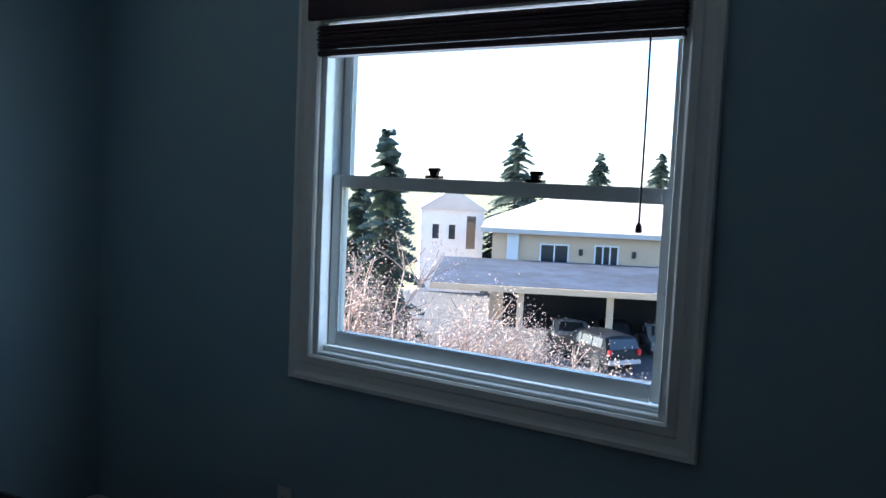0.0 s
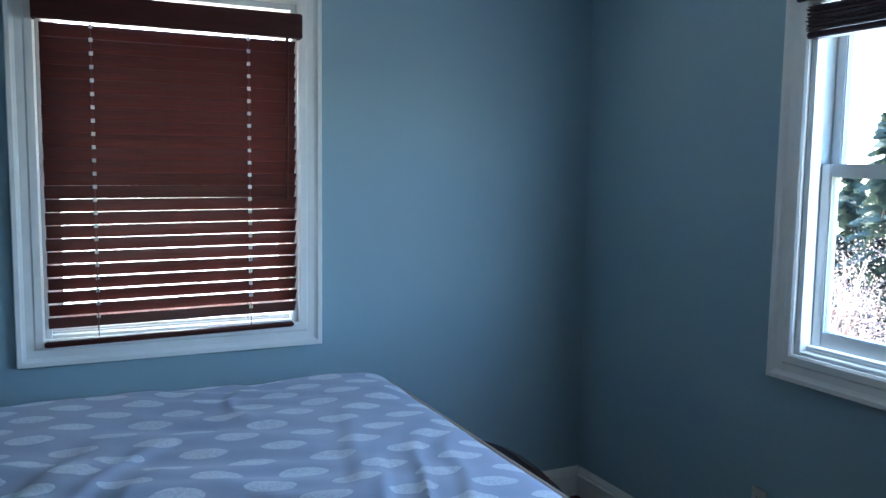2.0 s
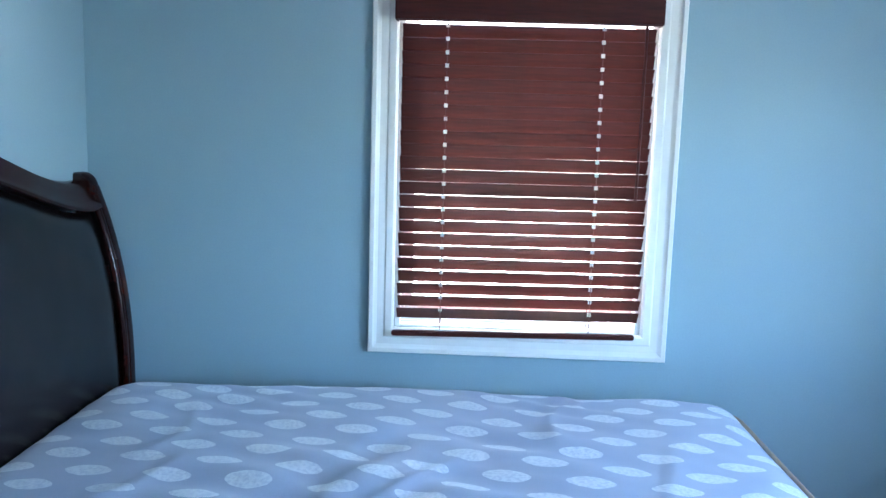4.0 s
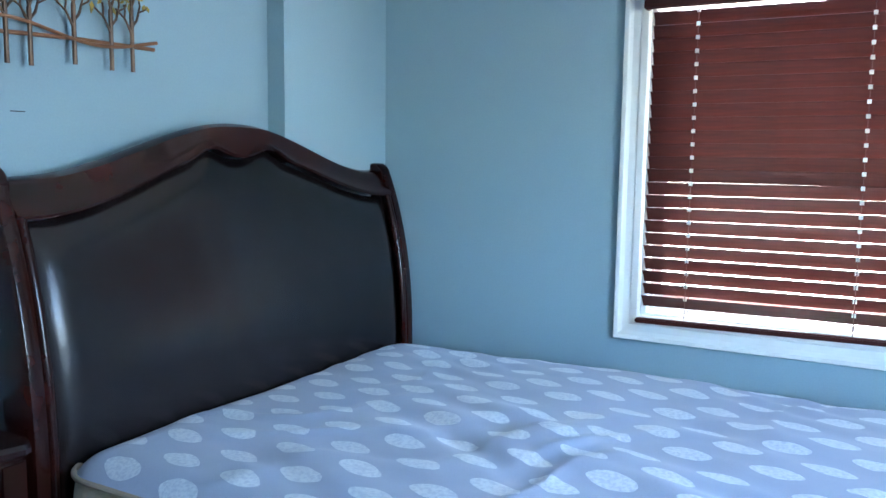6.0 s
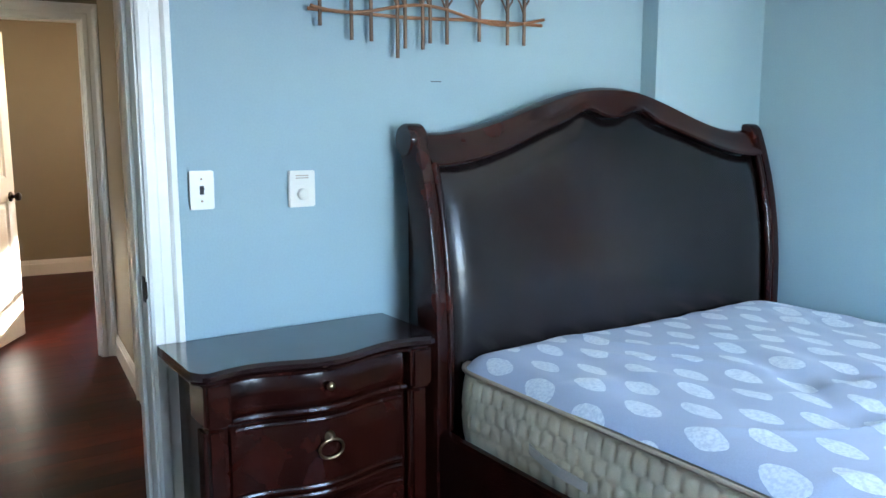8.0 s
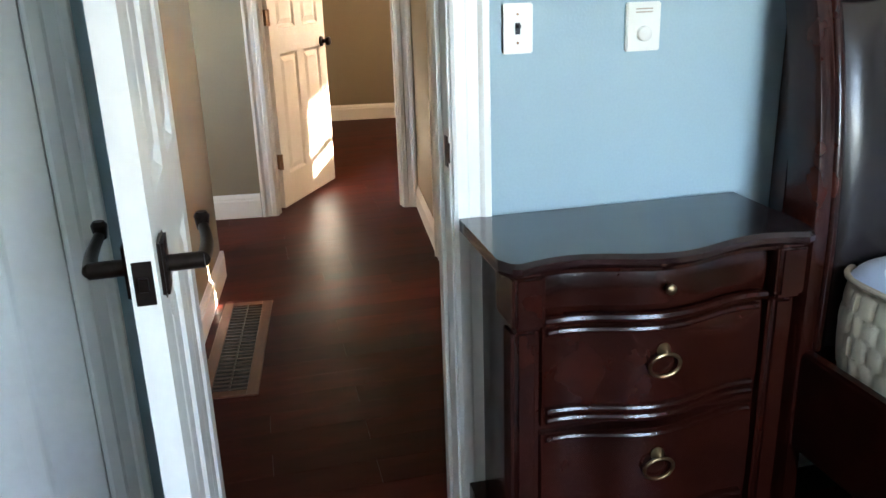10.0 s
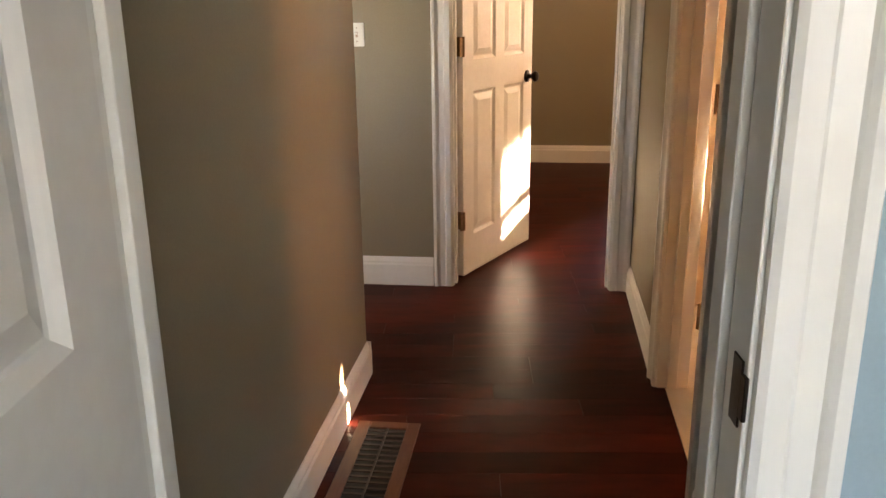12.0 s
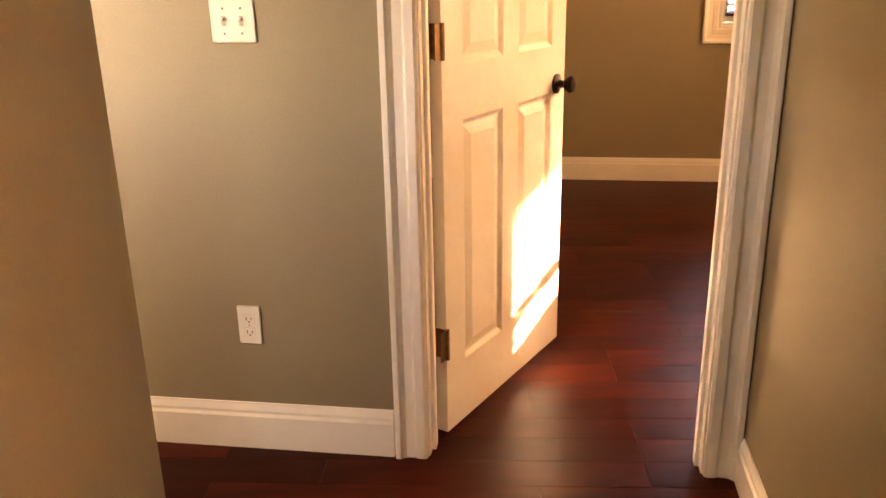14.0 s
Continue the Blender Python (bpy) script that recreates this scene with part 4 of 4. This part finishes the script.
switch("light_switch", "ivory single switch plate with a dark toggle on blue wall", pose(0, -2.33, 1.245, 0, 0, 90))
switch("dimmer_switch", "ivory dimmer plate with a round dial on blue wall", pose(0, -2.038, 1.237, 0, 0, 90), dial=True)
switch("light_switch", "white double switch plate on the olive hall wall", HALL @ pose(HX, -3.235, 1.215, 0, 0, 90), gangs=2)
outlet("white duplex outlet on the olive hall wall", HALL @ pose(HX, -3.272, 0.392, 0, 0, 90))
outlet("white duplex outlet under the bedroom window", pose(XE, -1.06, 0.365, 0, 0, -90))

scratch = tagged(part("wall_scratch", boxes((0.0, 0.0012, -1.585, -1.545, 1.5555, 1.558)), M_SLOT), "thin dark scratch on the blue wall", "scratch")


def wall_art():
    e = thing("wall_art", "bronze wire row of trees with gold leaves on blue wall", "wall art", (0.03, -1.58, 1.75))
    part("bar", tube(bmesh.new(), [(0, -0.435, -0.005), (0, -0.1, -0.008), (0, 0.15, 0.002), (0, 0.425, 0.003)], 0.0055, 8), M_ARTBAR, e, "straight copper bar")
    part("wavy_bar", tube(bmesh.new(), [(0.006, -0.43 + 0.86 * k / 30, 0.012 + 0.02 * math.sin(k / 30 * 9.5 + 3.6)) for k in range(31)], 0.005, 8), M_ARTBAR, e, "wavy copper bar", smooth=True)
    rng = random.Random(4)
    ys = (-0.4, -0.3, -0.235, -0.145, -0.118, -0.055, -0.028, 0.035, 0.16, 0.275, 0.345)
    lows = (-0.05, -0.085, -0.085, -0.13, -0.1, -0.1, -0.08, -0.08, -0.065, -0.07, -0.068)
    for y, low in zip(ys, lows):
        top = rng.uniform(0.06, 0.12)
        bm = tube(bmesh.new(), [(0.004, y, low), (0.004, y, top)], 0.006, 8)

        def limb(p, ang, length, r, depth):
            q = (p[0], p[1] + math.sin(ang) * length, p[2] + math.cos(ang) * length)
            mid = (p[0] + 0.004, (p[1] + q[1]) / 2 + 0.006 * math.sin(ang), (p[2] + q[2]) / 2)
            tube(bm, [p, mid, q], r, 6)
            if depth:
                for da in (-0.45, 0.4):
                    limb(q, ang + da + rng.uniform(-0.15, 0.15), length * 0.72, r * 0.75, depth - 1)
            else:
                tips.append(q)

        tips = []
        limb((0.004, y, top * 0.3), -0.5, 0.05, 0.0035, 1)
        limb((0.004, y, top * 0.5), 0.5, 0.05, 0.0035, 1)
        limb((0.004, y, top), -0.2, 0.06, 0.004, 2)
        limb((0.004, y, top), 0.25, 0.06, 0.004, 2)
        t = part("tree", bm, M_ART, e, "bronze wire tree")
        lf = bmesh.new()
        for q in tips:
            for _ in range(2):
                a, s = rng.uniform(0, math.tau), rng.uniform(0.008, 0.014)
                c = Vector(q) + Vector((rng.uniform(-0.004, 0.008), rng.uniform(-0.012, 0.012), rng.uniform(-0.01, 0.012)))
                u = Vector((0.2, math.cos(a), math.sin(a))) * s
                v = Vector((0.3, -math.sin(a), math.cos(a))) * s * 0.55
                w = Vector((0.0015, 0, 0))
                loft(lf, [[c - u + w * k, c + v + w * k, c + u + w * k, c - v + w * k] for k in (0, 1)])
        part("leaves", lf, M_LEAF, t, "gold metal leaves")
    for y in (-0.28, 0.3):
        part("wall_hook", boxes((-0.03, 0.002, y, y + 0.008, -0.006, 0.002)), M_ART, e)


wall_art()


def floor_register():
    x0, x1, y0, y1 = -1.735, -0.865, -2.936, -2.728
    e = thing("floor_register", "wood-framed floor register with dark louvres in the hall", "floor vent", m=HALL @ pose((x0 + x1) / 2, (y0 + y1) / 2, 0))
    hx, hy, b = (x1 - x0) / 2, (y1 - y0) / 2, 0.042
    part("frame", boxes((-hx, hx, -hy, -hy + b, 0.0, 0.007), (-hx, hx, hy - b, hy, 0.0, 0.007), (-hx, -hx + b, -hy + b, hy - b, 0.0, 0.007), (hx - b, hx, -hy + b, hy - b, 0.0, 0.007), bevel=0.002, seg=1), M_REG, e)
    part("well", boxes((-hx + b, hx - b, -hy + b, hy - b, 0.0, 0.0015)), M_SLOT, e)
    n = 26
    for i in range(n):
        x = -hx + b + (2 * hx - 2 * b) * (i + 0.5) / n
        part("louvre", boxes((x - 0.004, x + 0.005, -hy + b, hy - b, 0.0015, 0.006)), M_GRILLE, e)
    part("divider", boxes((-hx + b, hx - b, -0.003, 0.003, 0.0015, 0.0065)), M_GRILLE, e)


floor_register()


# ---------------------------------------------------------------- outdoors
GZ = -6.8
structure("ground", boxes((-900, 900, -900, 900, GZ - 1, GZ)), M_GRASS, "dry pale lawn round the houses", "ground")
structure("wall_lower_storey", boxes((-6.97, 3.5, -5.3, 0.14, GZ, -0.2)), M_STUCCO, "tan outer wall of the storeys below", "wall")
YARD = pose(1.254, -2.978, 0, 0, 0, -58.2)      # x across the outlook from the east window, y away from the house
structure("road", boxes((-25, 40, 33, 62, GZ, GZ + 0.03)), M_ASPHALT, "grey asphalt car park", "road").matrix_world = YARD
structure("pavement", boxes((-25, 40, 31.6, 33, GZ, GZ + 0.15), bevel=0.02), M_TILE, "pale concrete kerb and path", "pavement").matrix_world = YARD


def facade_window(e, name, x0, x1, y, z0, z1, bars=1):
    w = part(name, boxes((x0, x1, y - 0.05, y + 0.1, z0, z1)), M_DARKGLASS, e, "dark window glass")
    rows = [(x0 - 0.1, x0, y - 0.09, y + 0.1, z0 - 0.1, z1 + 0.1), (x1, x1 + 0.1, y - 0.09, y + 0.1, z0 - 0.1, z1 + 0.1), (x0, x1, y - 0.09, y + 0.1, z0 - 0.1, z0), (x0, x1, y - 0.09, y + 0.1, z1, z1 + 0.1)]
    for k in range(bars):
        x = x0 + (x1 - x0) * (k + 1) / (bars + 1)
        rows.append((x - 0.04, x + 0.04, y - 0.08, y, z0, z1))
    part("frame", boxes(*rows), M_WHITEH, w)


def roof(bm, x0, x1, y0, y1, z0, z1, over=0.7):
    """A hipped roof with a thick eave."""
    x0, x1, y0, y1 = x0 - over, x1 + over, y0 - over, y1 + over
    yc, run = (y0 + y1) / 2, (y1 - y0) / 2
    low = [bm.verts.new(p) for p in ((x0, y0, z0), (x1, y0, z0), (x1, y1, z0), (x0, y1, z0))]
    eave = [bm.verts.new((v.co.x, v.co.y, z0 + 0.28)) for v in low]
    a, b = bm.verts.new((x0 + run, yc, z1)), bm.verts.new((x1 - run, yc, z1))
    bm.faces.new(low[::-1])
    for k in range(4):
        bm.faces.new((low[k], low[(k + 1) % 4], eave[(k + 1) % 4], eave[k]))
    for f in ((eave[0], eave[1], b, a), (eave[1], eave[2], b), (eave[2], eave[3], a, b), (eave[3], eave[0], a)):
        bm.faces.new(f)
    return bm


def apartment():
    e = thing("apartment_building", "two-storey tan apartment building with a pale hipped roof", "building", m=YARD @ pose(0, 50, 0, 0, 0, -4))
    part("wall", boxes((3.0, 27, 0, 11, GZ, -1.3)), M_STUCCO, e)
    part("roof", roof(bmesh.new(), 3.0, 27, 0, 11, -1.3, 1.6), M_ROOF, e)
    part("trim_band", boxes((2.95, 27.05, -0.06, 0, -3.95, -3.75)), M_WHITEH, e)
    facade_window(e, "window", 6.0, 7.6, 0, -3.0, -1.95)
    facade_window(e, "french_window", 9.3, 10.6, 0, -3.7, -1.9, 2)
    facade_window(e, "window", 14.0, 15.6, 0, -3.0, -1.95)
    facade_window(e, "french_window", 17.5, 18.8, 0, -3.7, -1.9, 2)
    for x in (8.4, 11.6, 16.6):
        part("wall_lantern", boxes((x - 0.12, x + 0.12, -0.2, 0, -2.5, -2.1), bevel=0.03), M_SLOT, e)
    part("corner_pier", boxes((3.9, 4.6, -0.3, 0, GZ, -1.35)), M_WHITEH, e)


def carport():
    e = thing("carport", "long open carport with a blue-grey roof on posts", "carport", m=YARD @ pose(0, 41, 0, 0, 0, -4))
    bm = bmesh.new()
    x0, x1 = -0.5, 27
    prof = [(-1.2, -3.35), (-1.2, -3.6), (-1.0, -3.6), (7.8, -3.1), (7.8, -2.85)]
    part("roof", loft(bm, [[Vector((x, y, z)) for y, z in prof] for x in (x0, x1)]), M_CARROOF, e, "blue-grey roofing with dappled shade painted into its colour")
    part("fascia", boxes((x0, x1, -1.3, -1.2, -3.66, -3.36)), M_STUCCO, e)
    # near-black sheet added for the deep shade inside the open carport
    part("shade_backing", boxes((3.2, x1, 7.0, 7.2, GZ, -3.2)), M_CARDARK, e)
    for k in range(6):
        x = 4.0 + k * 4.4
        part("post", boxes((x - 0.16, x + 0.16, -0.9, -0.6, GZ, -3.58), bevel=0.02), M_STUCCO, e)


def car(label, x, y, paint, turn):
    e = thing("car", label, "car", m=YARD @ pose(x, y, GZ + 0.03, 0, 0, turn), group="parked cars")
    # side outline lofted across the width, nose towards -y
    low = [(-2.1, 0.35), (-2.15, 0.62), (-1.95, 0.78), (-0.95, 0.92), (-0.3, 1.38), (0.9, 1.42), (1.7, 1.0), (2.1, 0.92), (2.15, 0.5), (2.05, 0.3)]
    sec = []
    for k in range(9):
        u = -1 + k / 4
        inset = 1 - 0.10 * abs(u) ** 3
        sec.append([Vector((u * 0.86, yy * (1 - 0.04 * u * u), 0.3 + (zz - 0.3) * (inset if zz > 0.9 else 1))) for yy, zz in low])
    part("body", loft(bmesh.new(), sec), paint, e, smooth=True)
    part("windscreen", loft(bmesh.new(), [[Vector((s * 0.68, -0.93, 0.95)), Vector((s * 0.6, -0.34, 1.34)), Vector((s * 0.6, -0.36, 1.36)), Vector((s * 0.68, -0.97, 0.96))] for s in (-1, 1)]), M_DARKGLASS, e)
    for s in (-1, 1):
        part("side_window", loft(bmesh.new(), [[Vector((s * 0.79, yy, zz)), Vector((s * 0.87, yy, zz))] for yy, zz in ((-0.7, 0.98), (-0.25, 1.28))] + [[Vector((s * 0.79, 1.2, 1.22)), Vector((s * 0.87, 1.2, 1.22))]], close=False), M_DARKGLASS, e)
        part("headlight", boxes((s * 0.62 - 0.16, s * 0.62 + 0.16, -2.17, -2.05, 0.6, 0.72), bevel=0.03), M_PLATE, e)
        for yy in (-1.3, 1.3):
            w = part("tyre", lathe(bmesh.new(), [(0.18, -0.1), (0.3, -0.1), (0.33, -0.06), (0.33, 0.06), (0.3, 0.1), (0.18, 0.1)], axis=Vector((1, 0, 0)), at=Vector((s * 0.78, yy, 0.33)), sides=18), M_TYRE, e, smooth=True)
            part("rim", lathe(bmesh.new(), [(0.02, -0.09), (0.19, -0.08), (0.19, 0.08), (0.02, 0.09)], axis=Vector((1, 0, 0)), at=Vector((s * 0.78, yy, 0.33)), sides=14), M_CARSILVER, w)


def suv(x, y, turn):
    e = thing("car", "dark tall estate car with red tail lights on asphalt", "car", m=YARD @ pose(x, y, GZ + 0.03, 0, 0, turn), group="parked cars")
    # side outline lofted across the width, nose towards -y, upright tail
    low = [(-2.3, 0.4), (-2.35, 0.75), (-2.2, 0.98), (-1.2, 1.08), (-0.55, 1.68), (0.2, 1.76), (1.9, 1.72), (2.2, 1.1), (2.28, 0.8), (2.25, 0.38)]
    sec = []
    for k in range(9):
        u = -1 + k / 4
        tuck = 1 - 0.08 * abs(u) ** 3
        sec.append([Vector((u * (0.95 if zz < 1.2 else 0.82), yy * (1 - 0.03 * u * u), 0.38 + (zz - 0.38) * (tuck if zz > 1.2 else 1))) for yy, zz in low])
    part("body", loft(bmesh.new(), sec), M_CARDARK, e, smooth=True)
    part("rear_window", loft(bmesh.new(), [[Vector((q * 0.72, 2.02, 1.58)), Vector((q * 0.8, 2.21, 1.14)), Vector((q * 0.8, 2.24, 1.14)), Vector((q * 0.72, 2.05, 1.58))] for q in (-1, 1)]), M_DARKGLASS, e)
    for q in (-1, 1):
        for y0, y1 in ((-0.75, 0.1), (0.18, 0.95), (1.03, 1.75)):
            part("side_window", loft(bmesh.new(), [[Vector((q * 0.955, yy, 1.14)), Vector((q * 0.86, yy + (0.25 if yy < -0.5 else 0), 1.56)), Vector((q * 0.87, yy + (0.25 if yy < -0.5 else 0), 1.56)), Vector((q * 0.965, yy, 1.14))] for yy in (y0, y1)]), M_DARKGLASS, e)
        part("tail_light", boxes((q * 0.82 - 0.09, q * 0.82 + 0.09, 2.16, 2.3, 0.85, 1.12), bevel=0.02), M_TAIL, e, "red tail light")
        for yy in (-1.45, 1.4):
            w = part("tyre", lathe(bmesh.new(), [(0.2, -0.12), (0.34, -0.12), (0.38, -0.07), (0.38, 0.07), (0.34, 0.12), (0.2, 0.12)], axis=Vector((1, 0, 0)), at=Vector((q * 0.87, yy, 0.38)), sides=18), M_TYRE, e, smooth=True)
            part("rim", lathe(bmesh.new(), [(0.02, -0.11), (0.22, -0.1), (0.22, 0.1), (0.02, 0.11)], axis=Vector((1, 0, 0)), at=Vector((q * 0.87, yy, 0.38)), sides=14), M_CARSILVER, w)
    part("bumper", boxes((-0.9, 0.9, 2.22, 2.36, 0.45, 0.66), bevel=0.04), M_CARSILVER, e)


def white_house():
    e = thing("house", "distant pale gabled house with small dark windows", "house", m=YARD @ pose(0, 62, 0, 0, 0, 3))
    part("wall", boxes((-1.8, 3.0, 0, 8, GZ, -0.5)), M_WHITEH, e)
    bm = loft(bmesh.new(), [[Vector((-2.1, y, -0.5)), Vector((3.3, y, -0.5)), Vector((0.6, y, 1.2))] for y in (-0.4, 8.4)])
    part("roof", bm, M_ROOF, e)
    for x in (-0.9, 0.35):
        facade_window(e, "window", x, x + 0.5, 0, -2.7, -1.6, 0)
    facade_window(e, "window", 1.7, 2.4, 0, -3.4, -0.9, 0)


def conifer(x, y, height, spread, seed, lean=0.0):
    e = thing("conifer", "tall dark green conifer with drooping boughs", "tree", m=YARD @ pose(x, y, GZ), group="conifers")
    rng = random.Random(seed)
    trunk = part("trunk", tube(bmesh.new(), [(0, 0, 0), (0.1 * lean, 0, height * 0.5), (0.2 * lean, 0, height)], spread * 0.09, 8, 0.03), M_BARK, e)
    bm = bmesh.new()
    n = 210
    for i in range(n):
        k = (i + rng.random()) / n
        z = height * (0.18 + 0.82 * k)
        reach = spread * (1 - k) ** 0.8 * rng.uniform(0.5, 1.1) + 0.15
        a = rng.uniform(0, math.tau)
        d = Vector((math.cos(a), math.sin(a), 0))
        side = Vector((-d.y, d.x, 0))
        for j in range(9):
            t = (j + 0.5) / 9
            c = Vector((0.2 * lean * k, 0, z)) + d * reach * t + Vector((0, 0, -reach * 0.35 * t * t))
            for s in (-1, 1):
                ln = reach * 0.33 * (1.1 - t) + 0.12
                tip = c + side * s * ln + d * ln * 0.6 + Vector((0, 0, -ln * rng.uniform(0.1, 0.5)))
                w = d * 0.15 + Vector((0, 0, 0.07))
                vs = [bm.verts.new(p) for p in (c - w, c + w, tip)]
                bm.faces.new(vs)
    part("crown", bm, M_PINE, e, "boughs of dark needles")


def bush_tree(x, y, top, spread, seed):
    """A many-stemmed shrub of bare reddish twigs with pale young leaves."""
    e = thing("shrub", "tall spreading shrub with reddish twigs and pale leaves", "shrub", m=YARD @ pose(x, y, GZ), group="garden shrubs")
    rng = random.Random(seed)
    twigs, leaves = bmesh.new(), bmesh.new()
    stems = bmesh.new()
    H_ = top - GZ

    def leaf(p, s):
        u = Vector((rng.uniform(-1, 1), rng.uniform(-1, 1), rng.uniform(-1, 1))).normalized() * s
        v = u.cross(Vector((rng.uniform(-1, 1), rng.uniform(-1, 1), rng.uniform(-1, 1)))).normalized() * s * 0.5
        leaves.faces.new([leaves.verts.new(q) for q in (p - u, p + v, p + u, p - v)])

    def grow(p, d, ln, r, depth):
        q = p + d * ln
        tube(stems if depth > 2 else twigs, [p, p + d * ln * 0.5 + Vector((rng.uniform(-1, 1), rng.uniform(-1, 1), 0)) * ln * 0.06, q], r, 4 if depth < 3 else 6, r * 0.7)
        if depth == 0:
            for _ in range(42):
                leaf(q + Vector((rng.gauss(0, 0.22), rng.gauss(0, 0.22), rng.gauss(0, 0.2))), rng.uniform(0.012, 0.03))
            return
        for _ in range(3 if depth > 1 else 4):
            nd = (d + Vector((rng.gauss(0, 0.5), rng.gauss(0, 0.5), rng.gauss(0.02, 0.3)))).normalized()
            grow(q, nd, ln * rng.uniform(0.6, 0.8), r * 0.62, depth - 1)

    for _ in range(5):
        a = rng.uniform(0, math.tau)
        d = Vector((math.cos(a) * spread / H_ * 0.9, math.sin(a) * spread / H_ * 0.9, 1)).normalized()
        grow(Vector((0.15 * math.cos(a), 0.15 * math.sin(a), 0)), d, H_ * 0.4, 0.09, 4)
    part("stems", stems, M_BARK, e)
    part("twigs", twigs, M_TWIG, e, "fine reddish twigs")["kind"] = "stuff"
    part("leaves", leaves, M_BLOSSOM, e, "small pale leaves")["kind"] = "stuff"


apartment()
carport()
car("silver car parked under the carport", 6.9, 42.5, M_CARSILVER, -4)
car("dark car parked under the carport", 9.3, 42.7, M_CARDARK, -4)
car("silver car parked under the carport beside a post", 11.7, 42.4, M_CARSILVER, -4)
suv(7.5, 38.5, -155)
white_house()
conifer(-2.2, 30, 10.2, 1.9, 3)
conifer(-3.3, 31, 8.4, 1.6, 4)
conifer(5.6, 66, 12.6, 4.2, 5, 1)
conifer(13.5, 72, 11.6, 3.2, 6)
conifer(17.8, 68, 11.6, 3.4, 7)
conifer(21.0, 70, 11.0, 2.4, 8)
bush_tree(-1.6, 15.5, -0.7, 2.2, 1)
bush_tree(0.2, 14.5, -1.5, 1.9, 2)
bush_tree(1.7, 14.0, -3.3, 1.6, 3)


# ---------------------------------------------------------------- floor planks
def planks():
    floor = bpy.data.objects["floor"]
    shared = {}
    rng = random.Random(11)

    def plank(x, w, y0, y1):
        key = (round(w, 4), round(y1 - y0, 2))
        if key not in shared:
            ln = y1 - y0
            bm = boxes((-w / 2 + 0.0004, w / 2 - 0.0004, 0.0004, ln - 0.0004, -0.0118, 0.0))
            me = bpy.data.meshes.new("plank")
            bm.to_mesh(me)
            bm.free()
            me.materials.append(M_FLOOR)
            shared[key] = me
        p = new("plank", shared[key])
        p.parent = floor
        p.location = (x, y0, 0)

    w = 0.12
    lengths = (0.9, 1.2, 1.5)
    # hall, doorway and the near part of the far bedroom
    x, n = 0.12, 0
    while x > -7.0:
        y0 = -5.2 if x < -1.98 else (-3.55 if x < -0.14 else -4.3)
        y1 = -1.86 if x > -2.86 else -0.1
        y = y0 - rng.choice((0.0, 0.3, 0.6))
        while y < y1:
            ln = rng.choice(lengths)
            plank(x - w / 2, w, max(y, y0 - 0.1), min(y + ln, y1 + 0.1)) if min(y + ln, y1 + 0.1) - max(y, y0 - 0.1) > 0.05 else None
            y += ln
        x -= w
    bm = bmesh.new()
    x = 0.12
    while x < XE:
        y = -4.35 - rng.choice((0.0, 0.3, 0.6))
        while y < 0:
            ln = rng.choice(lengths)
            box(bm, x + 0.0004, min(x + w, XE) - 0.0004, max(y, -4.35) + 0.0004, min(y + ln, 0.0) - 0.0004, -0.0118, 0.0)
            y += ln
        x += w
    rest = part("planks", bm, M_FLOOR, floor)
    rest["kind"] = "stuff"


planks()
